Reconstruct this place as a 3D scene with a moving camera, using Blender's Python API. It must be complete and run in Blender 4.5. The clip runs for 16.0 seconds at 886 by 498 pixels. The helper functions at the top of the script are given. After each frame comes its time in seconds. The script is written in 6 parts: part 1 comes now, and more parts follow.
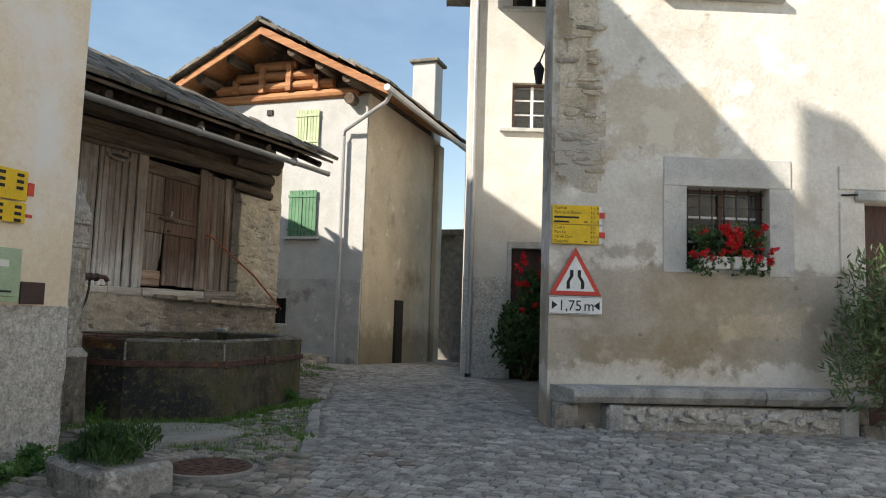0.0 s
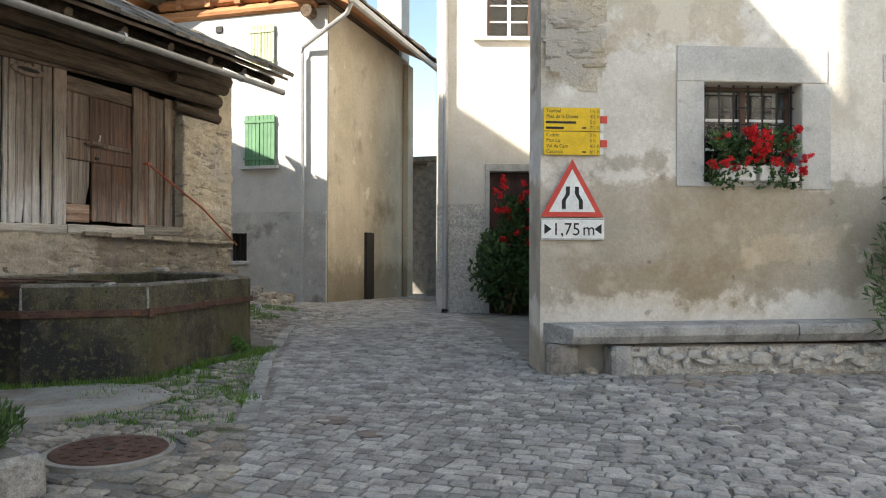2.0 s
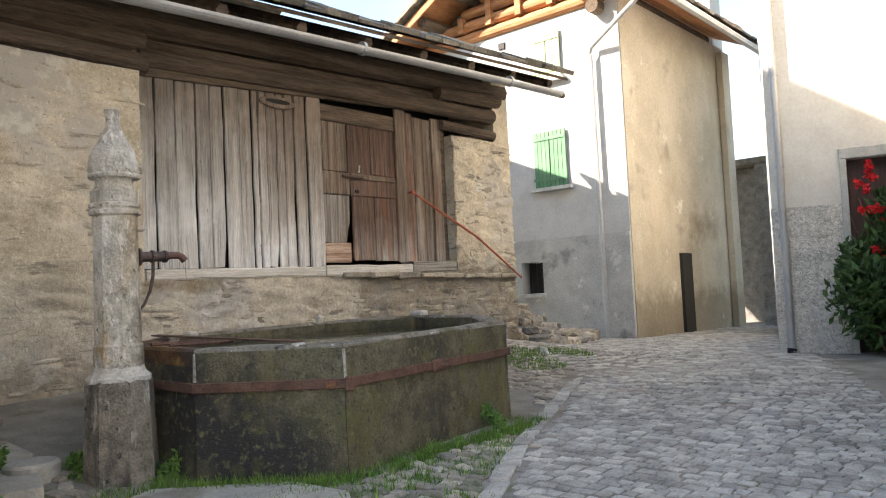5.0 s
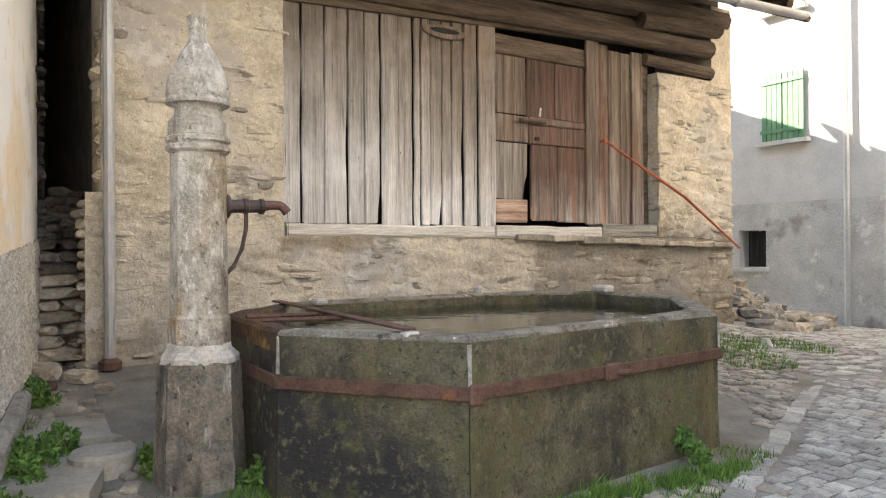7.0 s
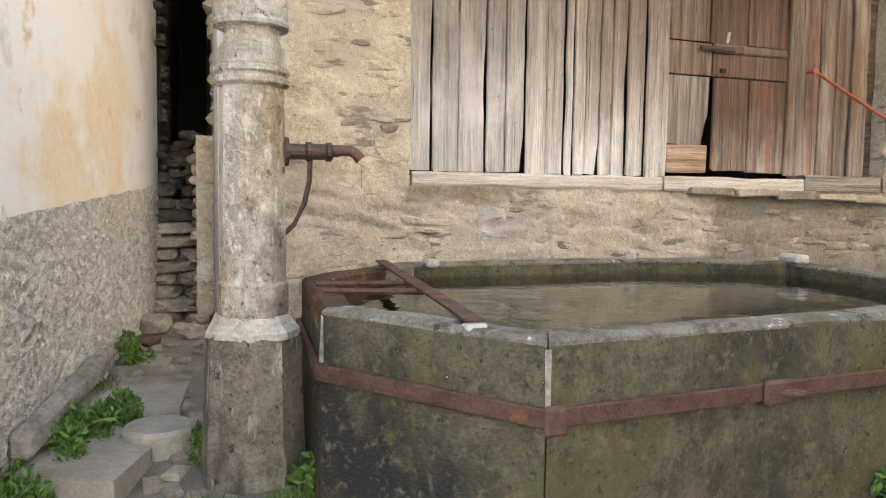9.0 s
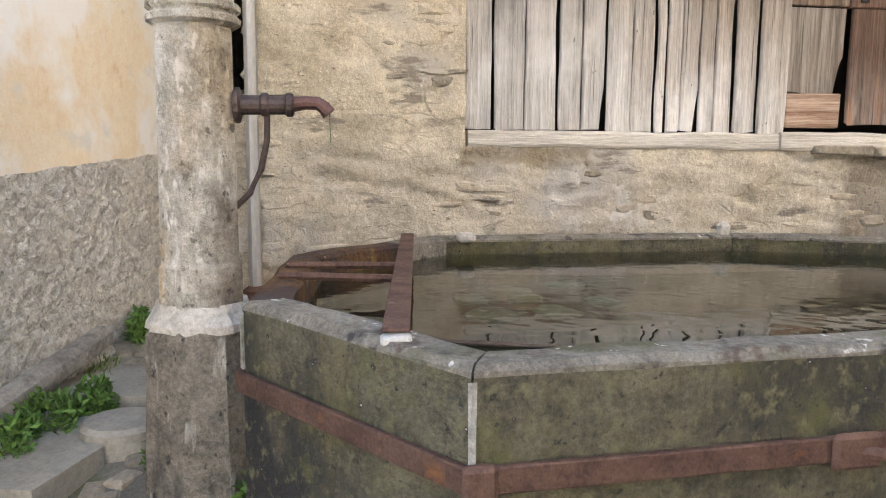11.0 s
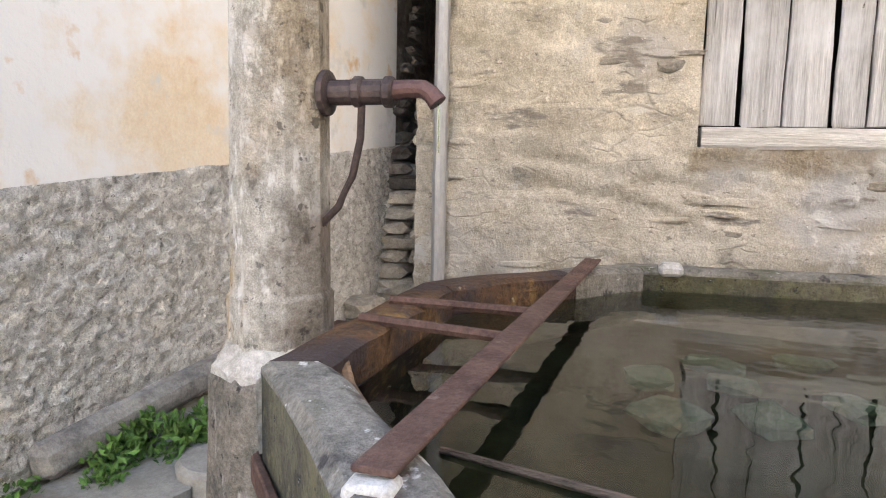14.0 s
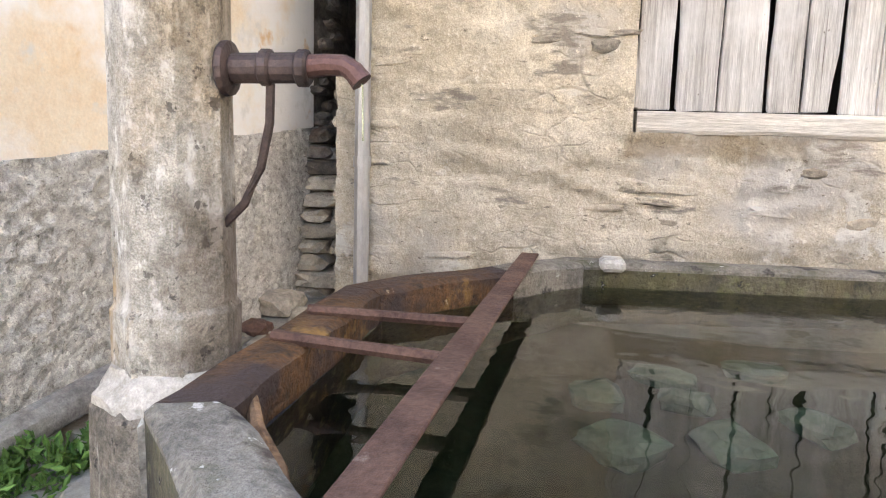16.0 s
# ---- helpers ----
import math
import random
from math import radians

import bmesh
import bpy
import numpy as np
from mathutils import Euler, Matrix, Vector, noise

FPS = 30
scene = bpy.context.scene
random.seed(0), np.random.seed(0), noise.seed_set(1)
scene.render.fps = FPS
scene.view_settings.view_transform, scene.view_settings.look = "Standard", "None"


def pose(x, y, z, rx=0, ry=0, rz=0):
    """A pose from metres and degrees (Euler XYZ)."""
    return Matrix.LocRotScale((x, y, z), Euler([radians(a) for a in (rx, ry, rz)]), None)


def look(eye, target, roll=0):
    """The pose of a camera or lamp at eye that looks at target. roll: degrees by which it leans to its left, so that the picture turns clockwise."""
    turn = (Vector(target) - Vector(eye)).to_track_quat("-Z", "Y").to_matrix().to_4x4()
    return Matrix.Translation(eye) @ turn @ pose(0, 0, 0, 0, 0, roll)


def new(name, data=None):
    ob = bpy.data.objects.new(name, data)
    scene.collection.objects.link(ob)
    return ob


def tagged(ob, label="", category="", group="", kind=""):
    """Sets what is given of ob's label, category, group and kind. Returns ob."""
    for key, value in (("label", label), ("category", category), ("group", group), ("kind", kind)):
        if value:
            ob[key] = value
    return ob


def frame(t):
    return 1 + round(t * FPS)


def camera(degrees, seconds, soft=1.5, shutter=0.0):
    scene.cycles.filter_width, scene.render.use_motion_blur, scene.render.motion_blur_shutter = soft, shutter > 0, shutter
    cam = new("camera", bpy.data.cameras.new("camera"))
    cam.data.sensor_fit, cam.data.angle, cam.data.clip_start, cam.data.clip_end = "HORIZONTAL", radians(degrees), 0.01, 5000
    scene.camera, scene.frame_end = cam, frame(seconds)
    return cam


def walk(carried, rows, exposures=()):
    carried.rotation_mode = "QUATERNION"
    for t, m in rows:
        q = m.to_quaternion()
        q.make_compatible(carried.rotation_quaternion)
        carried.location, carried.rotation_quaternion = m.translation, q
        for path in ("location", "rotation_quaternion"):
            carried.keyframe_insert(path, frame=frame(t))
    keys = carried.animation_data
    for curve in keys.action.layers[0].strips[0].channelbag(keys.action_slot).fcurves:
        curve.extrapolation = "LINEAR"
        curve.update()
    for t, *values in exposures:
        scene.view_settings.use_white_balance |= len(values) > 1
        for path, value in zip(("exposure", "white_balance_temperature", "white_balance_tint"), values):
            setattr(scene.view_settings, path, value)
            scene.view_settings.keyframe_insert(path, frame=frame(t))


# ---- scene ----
cam = camera(62.1, 16.0, soft=1.1)
PATH = [
    (0, (0.088, 0.172, 1.485), (-0.563, 2.054, 1.671), 1.8),
    (0.5, (-0.024, 0.512, 1.477), (-0.639, 2.413, 1.564), 0.2),
    (1, (-0.068, 0.835, 1.471), (-0.669, 2.74, 1.57), 1.8),
    (1.5, (-0.194, 1.19, 1.456), (-0.781, 3.102, 1.496), 1.0),
    (2, (-0.34, 1.542, 1.462), (-0.924, 3.454, 1.467), 0.2),
    (2.5, (-0.445, 2.071, 1.503), (-1.267, 3.894, 1.46), 0.8),
    (3, (-0.499, 2.523, 1.544), (-1.521, 4.243, 1.544), 2.0),
    (3.5, (-0.567, 2.857, 1.569), (-1.653, 4.536, 1.577), 0.1),
    (5.8, (-1.487, 4.49, 1.487), (-2.962, 5.838, 1.565), -0.1),
    (6, (-1.591, 4.627, 1.553), (-3.103, 5.935, 1.612), 1.0),
    (6.5, (-1.85, 4.901, 1.544), (-3.446, 6.104, 1.618), 1.0),
    (7, (-2.044, 5.151, 1.55), (-3.727, 6.232, 1.555), -0.4),
    (7.5, (-2.18, 5.376, 1.568), (-3.935, 6.337, 1.583), 0.1),
    (8, (-2.372, 5.583, 1.566), (-4.169, 6.46, 1.563), 0.0),
    (8.5, (-2.543, 5.796, 1.581), (-4.353, 6.636, 1.439), -1.5),
    (9, (-2.657, 6.001, 1.611), (-4.556, 6.609, 1.468), 0.8),
    (9.2, (-2.691, 6.064, 1.614), (-4.607, 6.62, 1.469), 0.7),
    (11.3, (-3.338, 6.873, 1.615), (-5.31, 7.079, 1.352), 0.4),
    (11.5, (-3.415, 6.927, 1.62), (-5.388, 7.112, 1.346), 0.3),
    (12, (-3.566, 7.054, 1.637), (-5.537, 7.18, 1.321), -0.2),
    (12.5, (-3.656, 7.137, 1.656), (-5.618, 7.256, 1.289), -0.8),
    (13, (-3.813, 7.175, 1.651), (-5.776, 7.067, 1.286), 0.5),
    (13.5, (-3.976, 7.223, 1.658), (-5.918, 6.87, 1.335), 2.9),
    (14, (-4.075, 7.216, 1.644), (-5.999, 6.736, 1.381), 1.3),
    (14.5, (-4.199, 7.185, 1.659), (-6.144, 6.782, 1.425), 1.6),
    (15, (-4.285, 7.151, 1.664), (-6.239, 6.805, 1.415), 1.3),
    (15.5, (-4.338, 7.128, 1.663), (-6.293, 6.821, 1.374), 1.9),
    (16, (-4.36, 7.132, 1.665), (-6.317, 6.863, 1.353), 1.7),
]
EXPOSURES = [(0, 0.75, 6600, 10), (0.5, 1.05, 6750, 10), (1.5, 1.32, 6800, 10), (3.5, 1.87, 6850, 13), (6, 2.34, 7000, 14), (7.0, 2.58, 7150, 15), (8, 2.65, 7200, 16), (9, 2.80, 7350, 16), (11.5, 2.83, 7000, 17), (13.5, 2.98, 6750, 18), (16, 3.24, 6750, 18)]
walk(cam, [(t, look(eye, target, roll)) for t, eye, target, roll in PATH], EXPOSURES)

# ---- light ----
SUN = Vector((-0.50, -0.64, 0.563)).normalized()
world = bpy.data.worlds.new("sky")
world.use_nodes = True
scene.world = world
wn, wl = world.node_tree.nodes, world.node_tree.links
sky = wn.new("ShaderNodeTexSky")
sky.sky_type, sky.sun_disc = "NISHITA", False
sky.sun_elevation = math.asin(SUN.z)
sky.sun_rotation = math.atan2(SUN.x, SUN.y)
sky.air_density, sky.dust_density, sky.ozone_density = 1.35, 0.3, 1.6
coord, cmap, cloud, cramp, cmix = wn.new("ShaderNodeTexCoord"), wn.new("ShaderNodeMapping"), wn.new("ShaderNodeTexNoise"), wn.new("ShaderNodeMapRange"), wn.new("ShaderNodeMix")
cmap.inputs["Scale"].default_value = (1.0, 1.0, 2.6)
cloud.inputs["Scale"].default_value, cloud.inputs["Detail"].default_value, cloud.inputs["Roughness"].default_value = 2.2, 6.0, 0.58
cramp.inputs[1].default_value, cramp.inputs[2].default_value, cramp.inputs[4].default_value = 0.40, 0.74, 0.34
cmix.data_type = "RGBA"
cmix.inputs[7].default_value = (4.8, 6.4, 8.4, 1)
wl.new(coord.outputs["Generated"], cmap.inputs[0])
wl.new(cmap.outputs[0], cloud.inputs["Vector"])
wl.new(cloud.outputs[0], cramp.inputs[0])
wl.new(cramp.outputs[0], cmix.inputs[0])
wl.new(sky.outputs[0], cmix.inputs[6])
wl.new(cmix.outputs[2], wn["Background"].inputs[0])
wn["Background"].inputs[1].default_value = 0.10
sun = new("sun", bpy.data.lights.new("sun", "SUN"))
sun.data.energy, sun.data.angle, sun.data.color = 5.0, radians(0.5), (1.0, 0.93, 0.82)
sun.matrix_world = look(SUN * 60, (0, 0, 0))


# ---- materials ----
def mat(name, dark, light, scale=3.0, rough=0.85, bump=0.3, fine=40.0, metal=0.0, patches=(), stretch=(1, 1, 1), vary=0.0, spec=0.3, edge=(0.39, 0.61), zones=(), frame_of=None, cracks=None):
    """Two-scale mottled surface. patches: (colour, scale, low, high[, stretch]) layers with a shape of their own."""
    m = bpy.data.materials.new(name)
    m.use_nodes = True
    n, l = m.node_tree.nodes, m.node_tree.links
    b = n["Principled BSDF"]
    b.inputs["Roughness"].default_value, b.inputs["Metallic"].default_value = rough, metal
    b.inputs["Specular IOR Level"].default_value = spec
    geo = n.new("ShaderNodeNewGeometry")

    def noise_of(sc, st, detail=6, ro=0.6):
        mp = n.new("ShaderNodeMapping")
        mp.inputs["Scale"].default_value = st
        l.new(geo.outputs["Position"], mp.inputs[0])
        t = n.new("ShaderNodeTexNoise")
        t.inputs["Scale"].default_value, t.inputs["Detail"].default_value, t.inputs["Roughness"].default_value = sc, detail, ro
        l.new(mp.outputs[0], t.inputs[0])
        return t

    big, small = noise_of(scale, stretch), noise_of(fine, stretch, 4, 0.7)
    mixf = n.new("ShaderNodeMath")
    mixf.operation = "MULTIPLY_ADD"
    mixf.inputs[1].default_value = 0.45
    l.new(small.outputs[0], mixf.inputs[0])
    half = n.new("ShaderNodeMath")
    half.operation = "MULTIPLY"
    half.inputs[1].default_value = 0.55
    l.new(big.outputs[0], half.inputs[0])
    l.new(half.outputs[0], mixf.inputs[2])
    ramp = n.new("ShaderNodeValToRGB")
    ramp.color_ramp.elements[0].position, ramp.color_ramp.elements[1].position = edge
    ramp.color_ramp.elements[0].color, ramp.color_ramp.elements[1].color = (*dark, 1), (*light, 1)
    l.new(mixf.outputs[0], ramp.inputs[0])
    grit = noise_of(fine * 4.5, (1, 1, 1) if stretch == (1, 1, 1) else stretch, 2, 0.6)
    gr = n.new("ShaderNodeMapRange")
    gr.inputs[1].default_value, gr.inputs[2].default_value, gr.inputs[3].default_value, gr.inputs[4].default_value = 0.3, 0.7, 1 - 0.26 * min(1, bump), 1 + 0.22 * min(1, bump)
    l.new(grit.outputs[0], gr.inputs[0])
    gm = n.new("ShaderNodeVectorMath")
    gm.operation = "SCALE"
    l.new(ramp.outputs[0], gm.inputs[0])
    l.new(gr.outputs[0], gm.inputs["Scale"])
    out = gm.outputs[0]
    for p in patches:
        t = noise_of(p[1], p[4] if len(p) > 4 else (1, 1, 1), 7, 0.62)
        r = n.new("ShaderNodeMapRange")
        r.inputs[1].default_value, r.inputs[2].default_value = p[2], p[3]
        l.new(t.outputs[0], r.inputs[0])
        mx = n.new("ShaderNodeMix")
        mx.data_type = "RGBA"
        l.new(r.outputs[0], mx.inputs[0])
        l.new(out, mx.inputs[6])
        mx.inputs[7].default_value = (*p[0], 1)
        out = mx.outputs[2]
    if zones:
        loc = n.new("ShaderNodeMapping")
        inv = frame_of.inverted()
        loc.inputs["Rotation"].default_value = inv.to_euler()
        loc.inputs["Location"].default_value = inv.translation
        l.new(geo.outputs["Position"], loc.inputs[0])
        sep = n.new("ShaderNodeSeparateXYZ")
        l.new(loc.outputs[0], sep.inputs[0])

        def calc(op, a, c):
            q = n.new("ShaderNodeMath")
            q.operation = op
            for k, v in enumerate((a, c)):
                if isinstance(v, (int, float)):
                    q.inputs[k].default_value = v
                elif v is not None:
                    l.new(v, q.inputs[k])
            return q.outputs[0]

        ragged = noise_of(3.2, (1, 1, 1), 8, 0.68)
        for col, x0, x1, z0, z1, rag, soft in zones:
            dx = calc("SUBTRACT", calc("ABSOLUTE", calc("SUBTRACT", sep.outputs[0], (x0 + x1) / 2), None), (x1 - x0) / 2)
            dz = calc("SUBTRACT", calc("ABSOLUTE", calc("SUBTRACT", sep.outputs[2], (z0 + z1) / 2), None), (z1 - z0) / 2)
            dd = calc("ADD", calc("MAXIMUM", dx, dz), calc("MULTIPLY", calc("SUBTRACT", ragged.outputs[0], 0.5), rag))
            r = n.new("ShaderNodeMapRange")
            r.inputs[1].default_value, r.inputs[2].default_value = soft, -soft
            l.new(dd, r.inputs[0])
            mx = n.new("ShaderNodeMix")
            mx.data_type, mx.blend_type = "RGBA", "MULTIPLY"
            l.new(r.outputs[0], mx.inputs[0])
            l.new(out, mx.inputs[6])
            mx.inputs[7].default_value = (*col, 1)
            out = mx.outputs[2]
    if vary:
        info = n.new("ShaderNodeObjectInfo")
        isl = n.new("ShaderNodeNewGeometry")
        add = n.new("ShaderNodeMath")
        l.new(info.outputs["Random"], add.inputs[0])
        l.new(isl.outputs["Random Per Island"], add.inputs[1])
        fr = n.new("ShaderNodeMath")
        fr.operation = "FRACT"
        l.new(add.outputs[0], fr.inputs[0])
        mr = n.new("ShaderNodeMapRange")
        mr.inputs[3].default_value, mr.inputs[4].default_value = 1 - vary, 1 + vary
        l.new(fr.outputs[0], mr.inputs[0])
        hs = n.new("ShaderNodeHueSaturation")
        l.new(mr.outputs[0], hs.inputs["Value"])
        l.new(out, hs.inputs["Color"])
        out = hs.outputs[0]
    crack_out = None
    if cracks:
        st, width, shade, cover = cracks
        mp = n.new("ShaderNodeMapping")
        mp.inputs["Scale"].default_value = st
        warp = noise_of(3.0, (1, 1, 1), 3, 0.6)
        sc = n.new("ShaderNodeVectorMath")
        sc.operation = "MULTIPLY_ADD"
        sc.inputs[1].default_value = (0.16, 0.16, 0.16)
        l.new(warp.outputs["Color"], sc.inputs[0])
        l.new(geo.outputs["Position"], sc.inputs[2])
        l.new(sc.outputs[0], mp.inputs[0])
        vo = n.new("ShaderNodeTexVoronoi")
        vo.feature = "DISTANCE_TO_EDGE"
        vo.inputs["Scale"].default_value = 1.0
        l.new(mp.outputs[0], vo.inputs["Vector"])
        cr = n.new("ShaderNodeMapRange")
        cr.inputs[1].default_value, cr.inputs[2].default_value, cr.inputs[3].default_value, cr.inputs[4].default_value = 0.0, width, 1.0, 0.0
        l.new(vo.outputs["Distance"], cr.inputs[0])
        cm = noise_of(1.7, (1, 1, 1), 4, 0.6)
        cv = n.new("ShaderNodeMapRange")
        cv.inputs[1].default_value, cv.inputs[2].default_value = cover
        l.new(cm.outputs[0], cv.inputs[0])
        cf = n.new("ShaderNodeMath")
        cf.operation = "MULTIPLY"
        l.new(cr.outputs[0], cf.inputs[0])
        l.new(cv.outputs[0], cf.inputs[1])
        crack_out = cf.outputs[0]
        mx = n.new("ShaderNodeMix")
        mx.data_type = "RGBA"
        l.new(crack_out, mx.inputs[0])
        l.new(out, mx.inputs[6])
        mx.inputs[7].default_value = (*shade, 1)
        out = mx.outputs[2]
    l.new(out, b.inputs["Base Color"])
    if bump:
        bp = n.new("ShaderNodeBump")
        bp.inputs["Strength"].default_value, bp.inputs["Distance"].default_value = bump, 0.05
        height = mixf.outputs[0]
        if crack_out:
            hs2 = n.new("ShaderNodeMath")
            hs2.operation = "MULTIPLY_ADD"
            hs2.inputs[1].default_value = -0.3
            l.new(crack_out, hs2.inputs[0])
            l.new(height, hs2.inputs[2])
            height = hs2.outputs[0]
        l.new(height, bp.inputs["Height"])
        l.new(bp.outputs[0], b.inputs["Normal"])
    return m


def plain(name, col, rough=0.6, metal=0.0):
    return mat(name, tuple(c * 0.85 for c in col), tuple(min(1, c * 1.1) for c in col), 8, rough, 0.08, 60, metal)


FRONT = pose(-1.47, 8.33, 0, 0, 0, 20.97)
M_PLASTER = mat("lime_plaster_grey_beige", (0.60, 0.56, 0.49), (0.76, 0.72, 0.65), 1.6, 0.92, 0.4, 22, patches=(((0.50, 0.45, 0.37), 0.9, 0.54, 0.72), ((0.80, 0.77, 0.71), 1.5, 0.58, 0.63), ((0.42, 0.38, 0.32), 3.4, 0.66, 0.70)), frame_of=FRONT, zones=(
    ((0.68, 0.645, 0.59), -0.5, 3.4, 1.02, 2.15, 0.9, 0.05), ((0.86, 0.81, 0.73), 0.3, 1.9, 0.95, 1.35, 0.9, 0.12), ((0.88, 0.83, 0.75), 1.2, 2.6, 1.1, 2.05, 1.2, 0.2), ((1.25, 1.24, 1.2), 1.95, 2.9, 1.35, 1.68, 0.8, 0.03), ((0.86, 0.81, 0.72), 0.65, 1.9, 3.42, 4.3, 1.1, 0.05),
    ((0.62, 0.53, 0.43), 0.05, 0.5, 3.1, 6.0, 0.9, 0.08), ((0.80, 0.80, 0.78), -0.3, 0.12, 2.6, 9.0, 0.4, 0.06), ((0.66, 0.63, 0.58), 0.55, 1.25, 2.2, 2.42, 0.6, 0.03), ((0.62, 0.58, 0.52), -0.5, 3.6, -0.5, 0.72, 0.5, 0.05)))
M_WHITE = mat("white_limewash", (0.56, 0.53, 0.48), (0.68, 0.66, 0.61), 2.0, 0.9, 0.15, 25, patches=(((0.55, 0.51, 0.45), 0.8, 0.6, 0.75),))
M_GABLE = mat("white_grey_render", (0.41, 0.405, 0.39), (0.51, 0.505, 0.485), 2.0, 0.9, 0.15, 25, patches=(((0.45, 0.43, 0.40), 0.9, 0.6, 0.75),))
M_GABLEBASE = mat("dirty_grey_base_render", (0.33, 0.325, 0.31), (0.50, 0.49, 0.465), 2.0, 0.92, 0.4, 25, patches=(((0.22, 0.205, 0.185), 1.6, 0.54, 0.66), ((0.56, 0.55, 0.52), 2.4, 0.60, 0.66)))
M_OCHRE = mat("ochre_render", (0.36, 0.315, 0.24), (0.50, 0.445, 0.355), 0.8, 0.9, 0.2, 20, patches=(((0.36, 0.29, 0.2), 0.7, 0.55, 0.75, (1, 1, 0.35)), ((0.62, 0.58, 0.5), 1.4, 0.62, 0.7), ((0.30, 0.26, 0.20), 1.1, 0.60, 0.70)), frame_of=pose(-8.58, 18.53, 0, 0, 0, 90), zones=(((0.62, 0.60, 0.57), -1.0, 7.0, -0.5, 1.0, 1.4, 0.25), ((0.66, 0.62, 0.57), 3.2, 4.7, 2.45, 2.9, 1.6, 0.3)))
M_PEACH = mat("peach_limewash_flaking", (0.76, 0.60, 0.42), (0.83, 0.73, 0.58), 0.9, 0.92, 0.25, 18, patches=(((0.84, 0.82, 0.79), 1.0, 0.42, 0.52), ((0.66, 0.64, 0.60), 2.6, 0.58, 0.66), ((0.70, 0.50, 0.30), 3.5, 0.60, 0.68)))
M_PEACHPLAIN = mat("warm_peach_limewash", (0.76, 0.63, 0.46), (0.85, 0.745, 0.60), 0.8, 0.92, 0.25, 18, patches=(((0.84, 0.80, 0.74), 0.8, 0.56, 0.68), ((0.70, 0.58, 0.42), 2.0, 0.62, 0.70)))
M_ROUGHCAST = mat("grey_roughcast", (0.40, 0.375, 0.335), (0.78, 0.75, 0.695), 18, 0.95, 1.0, 40, patches=(((0.66, 0.62, 0.54), 1.0, 0.55, 0.68), ((0.25, 0.235, 0.205), 42, 0.60, 0.67), ((0.84, 0.81, 0.76), 36, 0.60, 0.67)))
# zones: darker beyond 10.5, cooler below 1.75, darker towards the foot and below the sill
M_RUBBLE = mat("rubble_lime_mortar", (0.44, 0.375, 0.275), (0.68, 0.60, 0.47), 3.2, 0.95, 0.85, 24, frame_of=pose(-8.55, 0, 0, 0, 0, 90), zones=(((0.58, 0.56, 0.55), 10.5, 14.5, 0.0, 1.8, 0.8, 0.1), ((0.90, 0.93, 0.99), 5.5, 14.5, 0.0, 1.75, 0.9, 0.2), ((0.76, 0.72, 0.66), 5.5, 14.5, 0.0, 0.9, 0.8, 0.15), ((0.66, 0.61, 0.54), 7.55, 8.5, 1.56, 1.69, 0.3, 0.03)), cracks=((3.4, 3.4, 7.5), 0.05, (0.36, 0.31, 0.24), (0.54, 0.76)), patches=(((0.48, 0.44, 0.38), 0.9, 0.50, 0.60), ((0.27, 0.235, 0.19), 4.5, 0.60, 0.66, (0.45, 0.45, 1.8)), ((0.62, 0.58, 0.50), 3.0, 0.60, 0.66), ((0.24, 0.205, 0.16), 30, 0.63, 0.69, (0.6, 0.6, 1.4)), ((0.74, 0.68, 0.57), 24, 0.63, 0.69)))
M_STONE = mat("schist_stone", (0.22, 0.195, 0.16), (0.45, 0.395, 0.315), 5, 0.9, 0.6, 30, vary=0.28, patches=(((0.5, 0.42, 0.28), 2.0, 0.56, 0.68),))
M_DARKSTONE = mat("dark_schist", (0.13, 0.12, 0.11), (0.30, 0.28, 0.25), 5, 0.9, 0.6, 30, vary=0.3)
# Dark brown rubble whose colour also carries the narrow alley's shade
M_DARKRUBBLE = mat("dark_brown_shaded_rubble", (0.055, 0.046, 0.040), (0.17, 0.145, 0.12), 5, 0.92, 0.9, 28, vary=0.35, patches=(((0.10, 0.055, 0.035), 2.2, 0.58, 0.70),))
M_GRANITE = mat("granite_grey", (0.36, 0.36, 0.34), (0.56, 0.56, 0.53), 6, 0.85, 0.4, 60)
M_SURROUND = mat("pale_grey_stone_surround", (0.44, 0.43, 0.40), (0.60, 0.585, 0.55), 3, 0.9, 0.4, 40, patches=(((0.64, 0.61, 0.55), 1.8, 0.54, 0.66), ((0.36, 0.35, 0.32), 4, 0.62, 0.70)))
M_COLUMN = mat("weathered_granite_column", frame_of=pose(-6.12, 6.195, 0, 0, 0, 90), zones=(((0.42, 0.38, 0.35), 0.07, 0.7, 0.9, 1.5, 0.45, 0.07), ((0.72, 0.62, 0.50), 0.0, 0.7, 1.6, 2.1, 0.7, 0.08)), dark=(0.33, 0.31, 0.265), light=(0.62, 0.59, 0.525), scale=9, rough=0.88, bump=1.0, fine=48, patches=(((0.72, 0.70, 0.66), 20, 0.56, 0.64, (1, 1, 0.5)), ((0.20, 0.185, 0.16), 15, 0.63, 0.70, (1, 1, 0.6)), ((0.66, 0.64, 0.60), 9, 0.55, 0.68, (1, 1, 0.35)), ((0.27, 0.245, 0.205), 2.6, 0.57, 0.72, (1, 1, 0.35)), ((0.40, 0.28, 0.14), 3.0, 0.62, 0.70, (1, 1, 0.4)), ((0.20, 0.185, 0.165), 22, 0.62, 0.66)))
